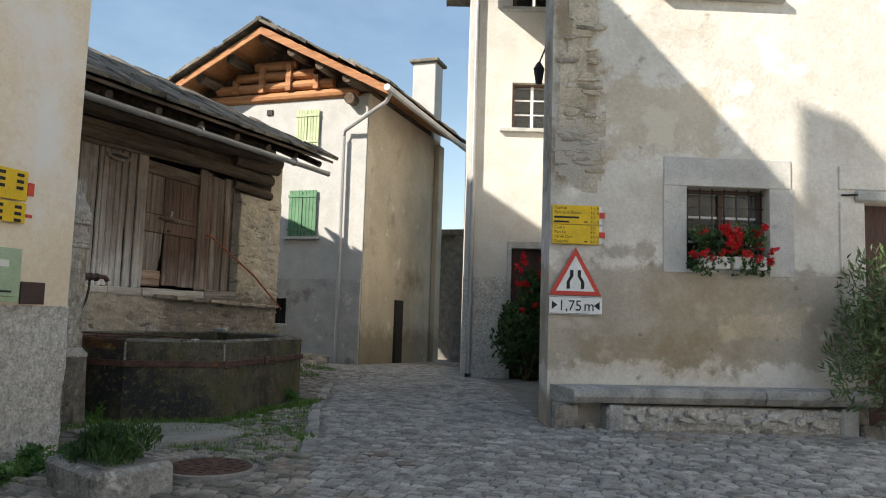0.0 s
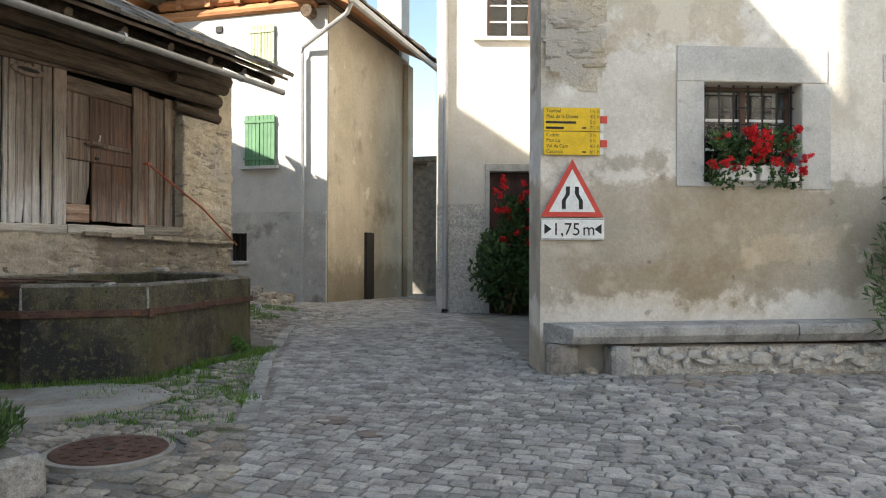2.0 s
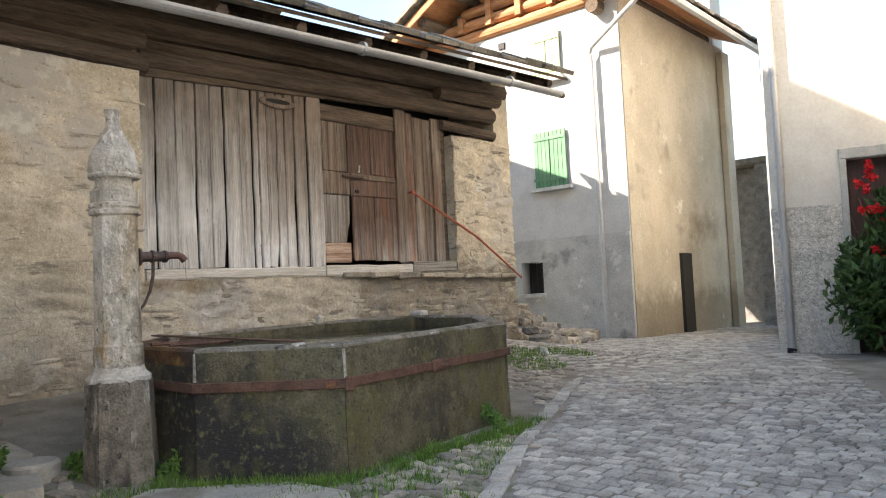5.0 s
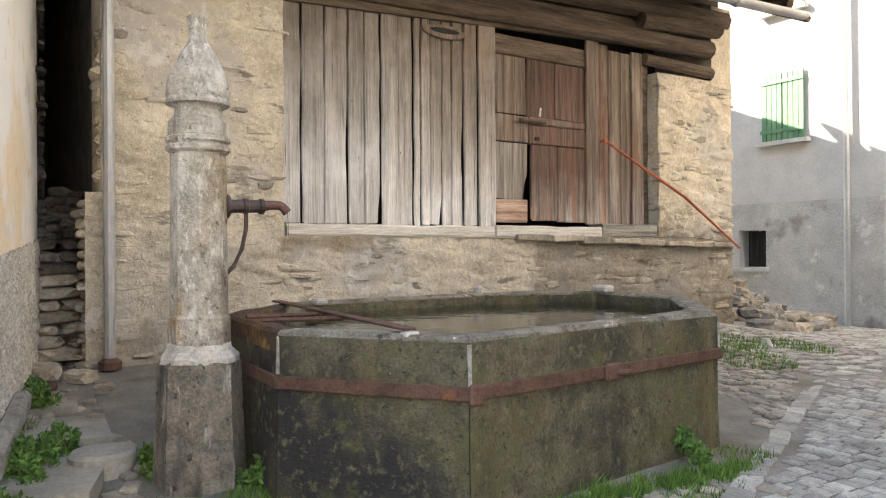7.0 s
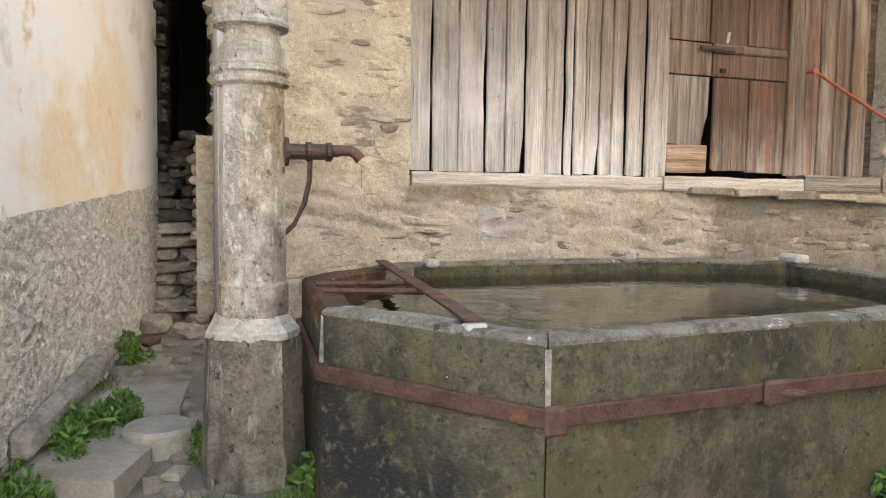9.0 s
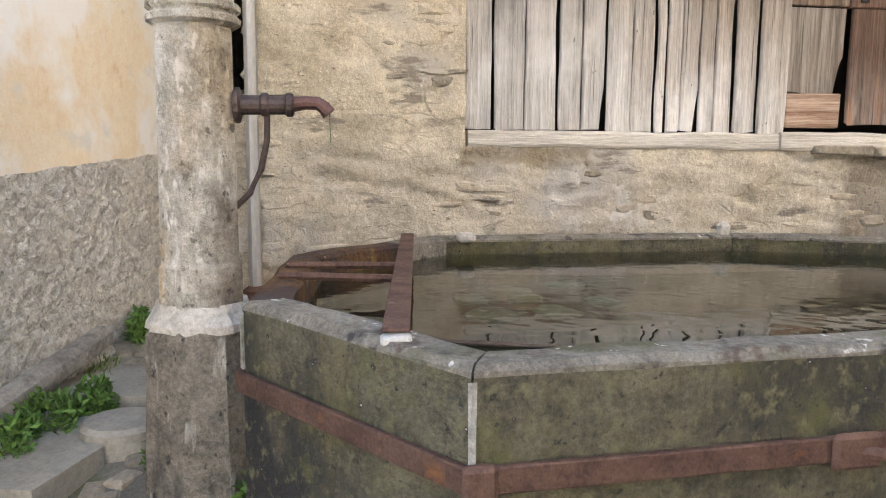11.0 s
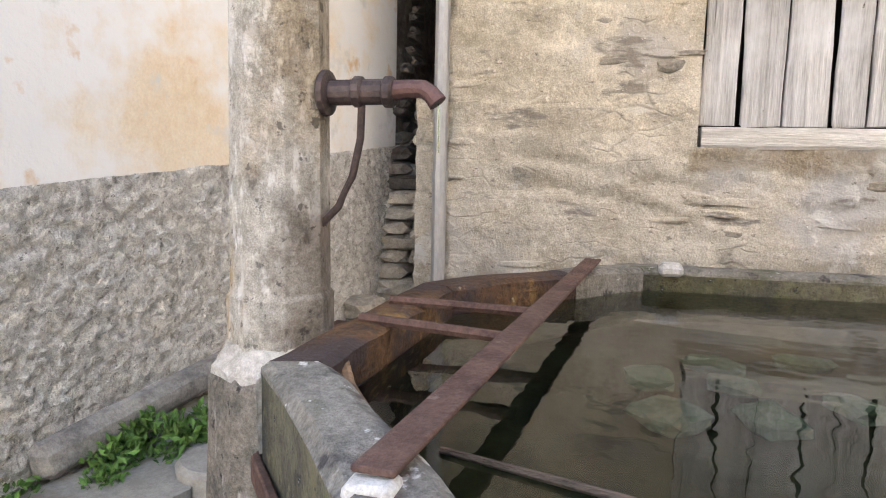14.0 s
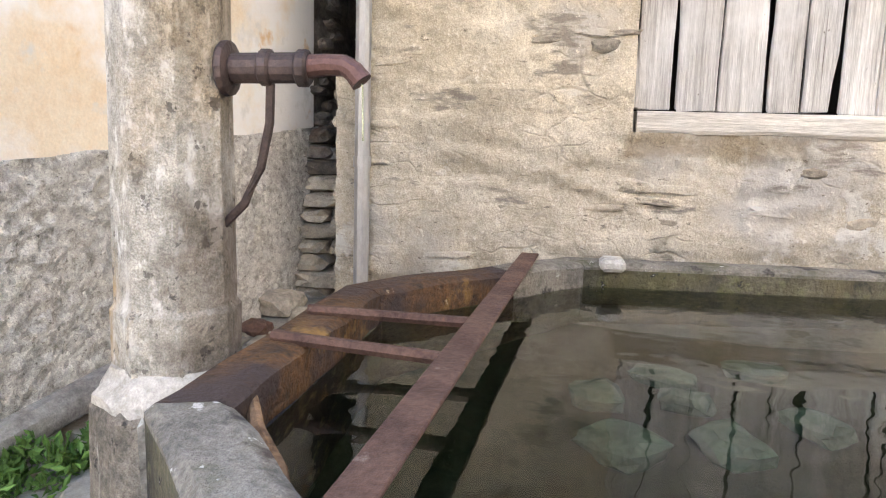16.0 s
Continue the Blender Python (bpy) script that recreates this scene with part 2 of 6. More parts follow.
M_COLBASE = mat("dark_granite_base", (0.13, 0.118, 0.10), (0.34, 0.305, 0.255), 7, 0.85, 0.9, 50, patches=(((0.070, 0.065, 0.060), 3.2, 0.50, 0.64, (1, 1, 0.3)), ((0.52, 0.50, 0.46), 11, 0.58, 0.67, (1, 1, 0.25)), ((0.05, 0.047, 0.044), 18, 0.62, 0.68)))
M_PLANTER = mat("rough_mottled_stone_tub", (0.17, 0.16, 0.145), (0.46, 0.44, 0.405), 6, 0.9, 0.9, 36, patches=(((0.60, 0.585, 0.55), 5, 0.58, 0.64), ((0.09, 0.088, 0.07), 4, 0.56, 0.66)))
M_BENCHSLAB = mat("weathered_bench_slab", (0.27, 0.265, 0.25), (0.50, 0.49, 0.465), 5, 0.85, 0.6, 45, patches=(((0.18, 0.172, 0.155), 3, 0.56, 0.68), ((0.58, 0.57, 0.54), 7, 0.61, 0.67), ((0.13, 0.125, 0.11), 14, 0.64, 0.70)))
M_TROUGH = mat("mossy_wet_granite", (0.055, 0.051, 0.038), (0.165, 0.148, 0.098), 7, 0.75, 0.8, 55, patches=(((0.105, 0.098, 0.045), 2.2, 0.48, 0.66), ((0.032, 0.031, 0.031), 1.0, 0.50, 0.62, (1, 1, 0.55)), ((0.17, 0.14, 0.075), 3.2, 0.58, 0.70, (1, 1, 0.22)), ((0.165, 0.155, 0.085), 22, 0.54, 0.70), ((0.11, 0.115, 0.04), 5, 0.58, 0.74), ((0.030, 0.029, 0.027), 30, 0.60, 0.67), ((0.46, 0.45, 0.41), 30, 0.70, 0.73), ((0.42, 0.41, 0.36), 5, 0.72, 0.745)))
M_RIM = mat("worn_granite_rim", (0.13, 0.118, 0.098), (0.31, 0.285, 0.24), 8, 0.8, 0.8, 50, patches=(((0.105, 0.098, 0.058), 4, 0.50, 0.62), ((0.055, 0.050, 0.046), 7, 0.58, 0.66), ((0.60, 0.58, 0.54), 16, 0.635, 0.675), ((0.10, 0.075, 0.06), 5, 0.60, 0.66)))
M_RIMRUST = mat("rust_stained_granite", (0.050, 0.030, 0.020), (0.20, 0.10, 0.04), 6, 0.7, 0.9, 45, patches=(((0.060, 0.042, 0.038), 3, 0.46, 0.58), ((0.33, 0.19, 0.06), 5, 0.58, 0.68), ((0.58, 0.47, 0.30), 9, 0.67, 0.72), ((0.025, 0.02, 0.018), 4, 0.60, 0.68, (1, 1, 2))))
M_RUST = mat("rusty_iron", (0.075, 0.042, 0.035), (0.17, 0.10, 0.075), 9, 0.7, 0.4, 70, metal=0.35, patches=(((0.26, 0.115, 0.045), 6, 0.62, 0.72), ((0.30, 0.25, 0.22), 11, 0.66, 0.74)))
M_PIPEIRON = mat("dark_brown_iron_pipe", (0.05, 0.038, 0.036), (0.11, 0.08, 0.072), 9, 0.5, 0.25, 70, metal=0.5, patches=(((0.20, 0.10, 0.06), 8, 0.62, 0.72),))
M_TIP = mat("coppery_rusted_spout_tip", (0.095, 0.052, 0.046), (0.17, 0.095, 0.082), 9, 0.5, 0.25, 70, metal=0.5, patches=(((0.08, 0.05, 0.045), 9, 0.56, 0.66),))
M_REDROD = mat("red_painted_rusty_rod", (0.30, 0.07, 0.04), (0.45, 0.13, 0.07), 9, 0.7, 0.2, 70)
M_JOINT = mat("grubby_pale_mortar", (0.22, 0.21, 0.185), (0.50, 0.48, 0.44), 14, 0.9, 0.6, 40)
M_CEMENT = mat("white_mortar", (0.36, 0.34, 0.30), (0.62, 0.60, 0.56), 9, 0.9, 0.5, 40)
BARN_AXES = pose(-8.55, 0, 0, 0, 0, 90)
M_PLANK = mat("silvered_planks", (0.25, 0.235, 0.215), (0.74, 0.72, 0.69), 5, 0.85, 0.8, 30, stretch=(1, 3, 0.10), vary=0.18, patches=(((0.09, 0.075, 0.06), 9, 0.62, 0.69, (1, 3, 0.07)), ((0.78, 0.765, 0.745), 1.2, 0.50, 0.66, (1, 1, 0.6)), ((0.14, 0.115, 0.09), 26, 0.68, 0.72, (1, 1, 0.5))), edge=(0.34, 0.66), frame_of=BARN_AXES, zones=(((0.46, 0.40, 0.35), 7.0, 11.0, 3.05, 4.8, 1.1, 0.75), ((1.28, 1.29, 1.31), 7.0, 10.5, 1.6, 2.55, 0.9, 0.45), ((0.82, 0.75, 0.69), 9.1, 10.3, 2.3, 4.6, 1.1, 0.4)))
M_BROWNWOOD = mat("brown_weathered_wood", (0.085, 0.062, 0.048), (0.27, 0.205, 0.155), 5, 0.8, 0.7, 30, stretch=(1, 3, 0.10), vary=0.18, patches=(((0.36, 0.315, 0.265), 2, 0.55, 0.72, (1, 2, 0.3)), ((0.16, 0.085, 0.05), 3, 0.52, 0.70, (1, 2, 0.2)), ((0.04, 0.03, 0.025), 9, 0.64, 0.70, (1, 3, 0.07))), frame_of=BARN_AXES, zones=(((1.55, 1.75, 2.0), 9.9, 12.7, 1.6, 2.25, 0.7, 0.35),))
# zones: paler below 2.18, darker above 3.3
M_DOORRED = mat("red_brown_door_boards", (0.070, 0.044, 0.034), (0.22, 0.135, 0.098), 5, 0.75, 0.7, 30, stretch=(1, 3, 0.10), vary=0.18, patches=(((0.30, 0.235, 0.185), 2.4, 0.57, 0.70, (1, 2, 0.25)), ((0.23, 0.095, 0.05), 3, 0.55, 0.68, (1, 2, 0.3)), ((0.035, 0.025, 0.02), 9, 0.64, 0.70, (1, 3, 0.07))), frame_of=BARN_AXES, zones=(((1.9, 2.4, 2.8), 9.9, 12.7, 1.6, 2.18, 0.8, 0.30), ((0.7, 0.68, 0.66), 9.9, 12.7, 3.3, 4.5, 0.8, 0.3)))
M_DOORGREY = mat("grey_door_board", (0.15, 0.125, 0.105), (0.42, 0.375, 0.33), 5, 0.85, 0.7, 30, stretch=(1, 3, 0.10), patches=(((0.20, 0.12, 0.08), 3, 0.56, 0.70, (1, 2, 0.25)), ((0.06, 0.05, 0.04), 9, 0.63, 0.69, (1, 3, 0.07))))
M_PATCH = mat("split_pale_red_board", (0.24, 0.13, 0.085), (0.62, 0.47, 0.37), 6, 0.85, 0.7, 30, stretch=(1, 0.12, 3))
M_GREYBEAM = mat("grey_split_beam", (0.14, 0.125, 0.105), (0.45, 0.42, 0.375), 6, 0.85, 0.9, 32, stretch=(2, 0.12, 3))
M_BEAM = mat("dark_beam_wood", (0.055, 0.040, 0.028), (0.17, 0.125, 0.09), 5, 0.85, 0.7, 30, stretch=(2, 0.15, 2), vary=0.15)
M_SILL = mat("bleached_sill_wood", (0.46, 0.425, 0.37), (0.80, 0.765, 0.70), 5, 0.85, 0.7, 30, stretch=(2, 0.15, 3))
M_ORANGEWOOD = mat("larch_wood_orange", (0.30, 0.12, 0.05), (0.52, 0.26, 0.12), 4, 0.75, 0.4, 30, stretch=(0.2, 0.2, 2), vary=0.15)
M_SLATE = mat("stone_roof_slabs", (0.085, 0.075, 0.062), (0.23, 0.205, 0.165), 4, 0.9, 0.6, 30, vary=0.45, patches=(((0.20, 0.22, 0.09), 3, 0.6, 0.72),))
M_ZINC = mat("weathered_zinc", (0.33, 0.33, 0.33), (0.46, 0.46, 0.46), 3, 0.5, 0.1, 40, metal=0.5, stretch=(1, 1, 0.3))
M_COBBLE = mat("granite_cobble", (0.215, 0.204, 0.185), (0.43, 0.41, 0.375), 4, 0.8, 0.5, 50, vary=0.3, patches=(((0.30, 0.22, 0.16), 0.6, 0.60, 0.75),))
M_ROUNDSTONE = mat("river_cobble", (0.18, 0.16, 0.13), (0.36, 0.32, 0.265), 4, 0.75, 0.4, 50, vary=0.35, patches=(((0.33, 0.22, 0.15), 1.5, 0.6, 0.75),))
M_GROUND = mat("grit_between_stones", (0.16, 0.15, 0.13), (0.28, 0.265, 0.235), 3, 0.95, 0.6, 60, patches=(((0.10, 0.11, 0.05), 1.4, 0.58, 0.68), ((0.16, 0.13, 0.10), 0.9, 0.55, 0.65)))
M_PAVE = mat("worn_paving_slab", (0.25, 0.235, 0.205), (0.38, 0.36, 0.32), 3, 0.85, 0.3, 40, vary=0.1, patches=(((0.17, 0.13, 0.09), 1.2, 0.55, 0.7),))
M_IRONCOVER = mat("rusty_cast_iron_cover", (0.085, 0.045, 0.032), (0.17, 0.10, 0.075), 9, 0.7, 0.4, 120, metal=0.4)
M_CAP = mat("dusty_iron_cap", (0.13, 0.10, 0.085), (0.26, 0.21, 0.18), 9, 0.75, 0.4, 90, metal=0.2)
M_GREENPAINT = mat("green_shutter_paint", (0.08, 0.185, 0.10), (0.13, 0.27, 0.15), 4, 0.6, 0.15, 40, vary=0.06)
M_PALEGREEN = mat("faded_green_shutter_paint", (0.36, 0.42, 0.24), (0.50, 0.55, 0.36), 4, 0.65, 0.15, 40, vary=0.12)
M_YELLOW = plain("yellow_sign_enamel", (0.80, 0.52, 0.02), 0.4)
M_BLACK = plain("black_paint", (0.015, 0.015, 0.017), 0.5)
M_RED = plain("red_sign_paint", (0.62, 0.07, 0.05), 0.4)
M_SIGNWHITE = plain("white_sign_enamel", (0.80, 0.80, 0.78), 0.4)
M_BOX = plain("pale_green_metal_box", (0.40, 0.50, 0.33), 0.5)
M_BROWNPLATE = plain("dark_brown_plate", (0.075, 0.045, 0.04), 0.5)
M_DARKFRAME = plain("brown_window_frame", (0.12, 0.07, 0.05), 0.6)
M_IRON = plain("dark_wrought_iron", (0.03, 0.028, 0.028), 0.6, 0.5)
M_LEAF = mat("dark_green_leaves", (0.025, 0.06, 0.018), (0.07, 0.13, 0.035), 8, 0.55, 0.0, 40, vary=0.45)
M_OLEANDER = mat("oleander_leaves", (0.06, 0.10, 0.04), (0.15, 0.20, 0.085), 8, 0.5, 0.0, 40, vary=0.45)
M_GRASS = mat("grass_blades", (0.06, 0.13, 0.02), (0.16, 0.27, 0.05), 8, 0.6, 0.0, 40, vary=0.45)
M_WEED = mat("leafy_weed", (0.055, 0.13, 0.025), (0.14, 0.26, 0.06), 8, 0.6, 0.0, 40, vary=0.45)
M_BUSH = mat("bushy_green_needles", (0.03, 0.065, 0.018), (0.08, 0.15, 0.04), 8, 0.6, 0.0, 40, vary=0.45)
M_FLOWER = plain("red_petals", (0.62, 0.015, 0.02), 0.6)
M_POT = plain("white_plastic", (0.75, 0.74, 0.70), 0.5)
# Near-black stands in for missing light in rooms, slots and the alley
M_DARK = plain("near_black_unlit", (0.03, 0.028, 0.025), 0.9)
M_REDDOOR = mat("dark_red_brown_door", (0.06, 0.035, 0.03), (0.11, 0.06, 0.05), 5, 0.6, 0.2, 40, stretch=(1, 1, 0.1))
M_BRANCH = mat("bark", (0.10, 0.06, 0.035), (0.30, 0.18, 0.10), 8, 0.85, 0.5, 50)
M_BED = mat("dark_silted_bed", (0.022, 0.027, 0.015), (0.055, 0.062, 0.034), 3, 0.9, 0.4, 30)
M_SUNKEN = mat("pale_green_sunken_stone", (0.075, 0.125, 0.09), (0.19, 0.265, 0.205), 6, 0.8, 0.3, 40)


def glassy(name, col, rough, trans, ior):
    m = bpy.data.materials.new(name)
    m.use_nodes = True
    b = m.node_tree.nodes["Principled BSDF"]
    b.inputs["Base Color"].default_value = (*col, 1)
    b.inputs["Roughness"].default_value, b.inputs["Transmission Weight"].default_value, b.inputs["IOR"].default_value = rough, trans, ior
    return m


M_GLASS = glassy("window_glass", (0.9, 0.95, 1.0), 0.03, 1.0, 1.45)
M_WATER = glassy("fountain_water", (0.36, 0.42, 0.30), 0.02, 1.0, 1.33)
wt = M_WATER.node_tree
wgeo, wnoi, wbmp = wt.nodes.new("ShaderNodeNewGeometry"), wt.nodes.new("ShaderNodeTexNoise"), wt.nodes.new("ShaderNodeBump")
wnoi.inputs["Scale"].default_value, wnoi.inputs["Detail"].default_value = 9.0, 1.0
wbmp.inputs["Strength"].default_value, wbmp.inputs["Distance"].default_value = 0.10, 0.02
wt.links.new(wgeo.outputs["Position"], wnoi.inputs[0])
wt.links.new(wnoi.outputs[0], wbmp.inputs["Height"])
wt.links.new(wbmp.outputs[0], wt.nodes["Principled BSDF"].inputs["Normal"])


# ---- mesh helpers ----
def part(name, bm, material, parent=None, label="", smooth=False):
    me = bpy.data.meshes.new(name)
    bm.normal_update()
    bm.to_mesh(me)
    bm.free()
    me.materials.append(material)
    if smooth:
        for p in me.polygons:
            p.use_smooth = True
    ob = new(name, me)
    if parent:
        ob.parent = parent
    if label:
        ob["label"] = label
    return ob


def thing(name, label, category, group="", kind="", at=(0, 0, 0)):
    ob = new(name)
    ob.empty_display_size = 0.1
    return tagged(ob, label, category, group, kind)


def box(x0, x1, y0, y1, z0, z1, m=None, bevel=0.0, bm=None, wob=0.0, rnd=random):
    own = bm or bmesh.new()
    vs = []
    for x in (x0, x1):
        for y in (y0, y1):
            for z in (z0, z1):
                p = Vector((x + rnd.uniform(-wob, wob), y + rnd.uniform(-wob, wob), z + rnd.uniform(-wob, wob)))
                vs.append(own.verts.new(m @ p if m else p))
    fs = []
    for q in ((0, 1, 3, 2), (4, 6, 7, 5), (0, 4, 5, 1), (2, 3, 7, 6), (0, 2, 6, 4), (1, 5, 7, 3)):
        fs.append(own.faces.new([vs[i] for i in q]))
    if bevel:
        es = list({e for f in fs for e in f.edges})
        bmesh.ops.bevel(own, geom=es, offset=bevel, segments=1, affect="EDGES", clamp_overlap=True)
    return own


def prism(poly, z0, z1, bm=None, m=None):
    """Solid from a plan outline (x, y) between two heights."""
    own = bm or bmesh.new()
    f = lambda p, z: (m @ Vector((p[0], p[1], z))) if m else Vector((p[0], p[1], z))
    lo, hi = [own.verts.new(f(p, z0)) for p in poly], [own.verts.new(f(p, z1)) for p in poly]
    n = len(poly)
    for i in range(n):
        own.faces.new((lo[i], lo[(i + 1) % n], hi[(i + 1) % n], hi[i]))
    own.faces.new(hi)
    own.faces.new(lo[::-1])
    bmesh.ops.recalc_face_normals(own, faces=own.faces)
    return own


def lathe(profile, seg=8, m=None, turn=0.0, bm=None):
    """profile: (radius, z) from bottom to top."""
    own = bm or bmesh.new()
    rings = []
    for r, z in profile:
        ring = []
        for i in range(seg):
            a = turn + 2 * math.pi * i / seg
            p = Vector((r * math.cos(a), r * math.sin(a), z))
            ring.append(own.verts.new(m @ p if m else p))
        rings.append(ring)
    for a, b in zip(rings, rings[1:]):
        for i in range(seg):
            own.faces.new((a[i], a[(i + 1) % seg], b[(i + 1) % seg], b[i]))
    own.faces.new(rings[-1])
    own.faces.new(rings[0][::-1])
    return own


def tube(points, r, seg=8, bm=None, ends=True):
    """Round bar along points; r one radius or one for each point."""
    own = bm or bmesh.new()
    pts = [Vector(p) for p in points]
    rs = r if isinstance(r, (list, tuple)) else [r] * len(pts)
    rings = []
    for i, p in enumerate(pts):
        d = (pts[min(i + 1, len(pts) - 1)] - pts[max(i - 1, 0)]).normalized()
        u = d.cross(Vector((0, 0, 1)) if abs(d.z) < 0.9 else Vector((1, 0, 0))).normalized()
        v = d.cross(u)
        rings.append([own.verts.new(p + rs[i] * (math.cos(2 * math.pi * k / seg) * u + math.sin(2 * math.pi * k / seg) * v)) for k in range(seg)])
    for a, b in zip(rings, rings[1:]):
        for i in range(seg):
            own.faces.new((a[i], a[(i + 1) % seg], b[(i + 1) % seg], b[i]))
    if ends:
        own.faces.new(rings[0][::-1])
        own.faces.new(rings[-1])
    bmesh.ops.recalc_face_normals(own, faces=own.faces)
    return own


def wall(length, z0, z1, thick, holes, m, bm=None):
    """Straight wall in local x (along) and z; the street face is y = 0, the back y = thick. holes: (x0, x1, z0, z1)."""
    own = bm or bmesh.new()
    xs = sorted({0.0, length, *[h[0] for h in holes], *[h[1] for h in holes]})
    zs = sorted({z0, z1, *[h[2] for h in holes], *[h[3] for h in holes]})
    open_at = lambda x, z: any(h[0] < x < h[1] and h[2] < z < h[3] for h in holes)
    for i in range(len(xs) - 1):
        for j in range(len(zs) - 1):
            a, b, c, d = xs[i], xs[i + 1], zs[j], zs[j + 1]
            cx, cz = (a + b) / 2, (c + d) / 2
            if open_at(cx, cz):
                continue
            quad = lambda *ps: own.faces.new([own.verts.new(m @ Vector(p)) for p in ps])
            quad((a, 0, c), (b, 0, c), (b, 0, d), (a, 0, d))
            quad((b, thick, c), (a, thick, c), (a, thick, d), (b, thick, d))
            if i == 0 or open_at((xs[i - 1] + a) / 2, cz):
                quad((a, thick, c), (a, 0, c), (a, 0, d), (a, thick, d))
            if i == len(xs) - 2 or open_at((b + xs[i + 2]) / 2, cz):
                quad((b, 0, c), (b, thick, c), (b, thick, d), (b, 0, d))
            if j == 0 or open_at(cx, (zs[j - 1] + c) / 2):
                quad((a, thick, c), (b, thick, c), (b, 0, c), (a, 0, c))
            if j == len(zs) - 2 or open_at(cx, (d + zs[j + 2]) / 2):
                quad((a, 0, d), (b, 0, d), (b, thick, d), (a, thick, d))
    bmesh.ops.remove_doubles(own, verts=own.verts, dist=0.0005)
    return own


def rough_face(x0, x1, z0, z1, step, m, amp, bm=None, keep=None, seed=0.0, squash=(2.4, 4.2), top=None, ledges=0.0):
    """A hand-built stone face, local x and z, that bulges towards local -y in flat courses."""
    own = bm or bmesh.new()
    nx, nz = max(1, round((x1 - x0) / step)), max(1, round((z1 - z0) / step))
    grid = {}
    for i in range(nx + 1):
        for j in range(nz + 1):
            x, z = x0 + (x1 - x0) * i / nx, z0 + ((top(x0 + (x1 - x0) * i / nx) if top else z1) - z0) * j / nz
            q = Vector((x * squash[0] + seed, seed, z * squash[1]))
            h = 0.55 * noise.fractal(q * 0.9 + 0.6 * noise.noise_vector(q * 0.5), 0.9, 2.1, 4) - 1.3 * max(0.0, 0.10 - abs(noise.noise(q * 0.8 + Vector((3, 9, 1))))) * 3.0 + 0.28 * noise.noise(q * 2.6)
            if ledges:
                course = z * 4.6 + 1.5 * noise.noise(Vector((x * 0.9 + seed, 4.0, z * 1.1)))
                h += ledges * (course - math.floor(course) - 0.5) * max(0.0, noise.noise(Vector((x * 1.7 + seed, 8.0, z * 3.0))) + 0.15)
            grid[i, j] = own.verts.new(m @ Vector((x, -amp * (0.6 + h), z)))
    for i in range(nx):
        for j in range(nz):
            if keep is None or keep(x0 + (x1 - x0) * (i + 0.5) / nx, z0 + (z1 - z0) * (j + 0.5) / nz):
                own.faces.new((grid[i, j], grid[i + 1, j], grid[i + 1, j + 1], grid[i, j + 1]))
    return own


def stone(m, sx, sy, sz, rnd):
    """A rough field stone of about that size, centred on m."""
    b = bmesh.new()
    bmesh.ops.create_icosphere(b, subdivisions=2, radius=1.0)
    o = Vector((rnd.uniform(0, 50), rnd.uniform(0, 50), rnd.uniform(0, 50)))
    for v in b.verts:
        p = v.co
        k = max(abs(p.x), abs(p.y), abs(p.z))
        p = p.lerp(p / k, 0.84) * (0.88 + 0.24 * noise.noise(p * 1.1 + o) + 0.12 * noise.noise(p * 3.6 + o))
        v.co = m @ Vector((p.x * sx / 2, p.y * sy / 2, p.z * sz / 2))
    return b


def along(x, y, degrees):
    """Local frame of a facade: x along the wall, y into the house."""
    return pose(x, y, 0, 0, 0, degrees)


def gz(x, y):
    """Height of the ground."""
    z = 0.33 if y > 8 else 0.33 - 0.027 * (8 - y)
    if y > 12:
        z -= 0.03 * (y - 12)
    z += 0.125 * min(max(0.0, -5.8 - x), 2.8) * (1.0 if y < 13 else max(0.0, (16 - y) / 3))
    return max(z, -0.1)


# ---- ground ----
rg = random.Random(3)
b = bmesh.new()
xs = [-400, -100, -30, -16] + [-12 + 0.5 * i for i in range(41)] + [12, 30, 100, 400]
ys = [-400, -100, -30, -12] + [-4 + 0.5 * i for i in range(65)] + [32, 60, 130, 400]
gv = {(i, j): b.verts.new((x, y, gz(x, y))) for i, x in enumerate(xs) for j, y in enumerate(ys)}
for i in range(len(xs) - 1):
    for j in range(len(ys) - 1):
        b.faces.new((gv[i, j], gv[i + 1, j], gv[i + 1, j + 1], gv[i, j + 1]))
ground = tagged(part("ground", b, M_GROUND), "grey gritty village lane between old houses", "ground", kind="structure")

# ---- house with the traffic sign ----
HS = along(-1.47, 8.33, 20.97)
sign_house = tagged(thing("sign_house", "", ""), "old plastered stone house with a stone bench along its foot", "house", kind="structure")
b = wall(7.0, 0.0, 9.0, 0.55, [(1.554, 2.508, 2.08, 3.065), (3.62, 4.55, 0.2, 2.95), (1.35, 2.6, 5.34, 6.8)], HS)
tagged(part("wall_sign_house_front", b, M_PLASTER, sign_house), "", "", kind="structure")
SIDE = along(-1.47, 8.33, 0) @ pose(0, 0, 0, 0, 0, 100.3) @ pose(0.1, 0, 0)
b = wall(8.0, -0.2, 9.0, 0.5, [], SIDE @ Matrix.Diagonal((1, -1, 1, 1)))
bmesh.ops.reverse_faces(b, faces=b.faces)
part("wall_sign_house_side", b, M_PLASTER, sign_house)
b = box(-0.5, 7.6, -0.6, 7.5, 9.02, 9.25, HS)
part("roof", b, M_SLATE, sign_house)
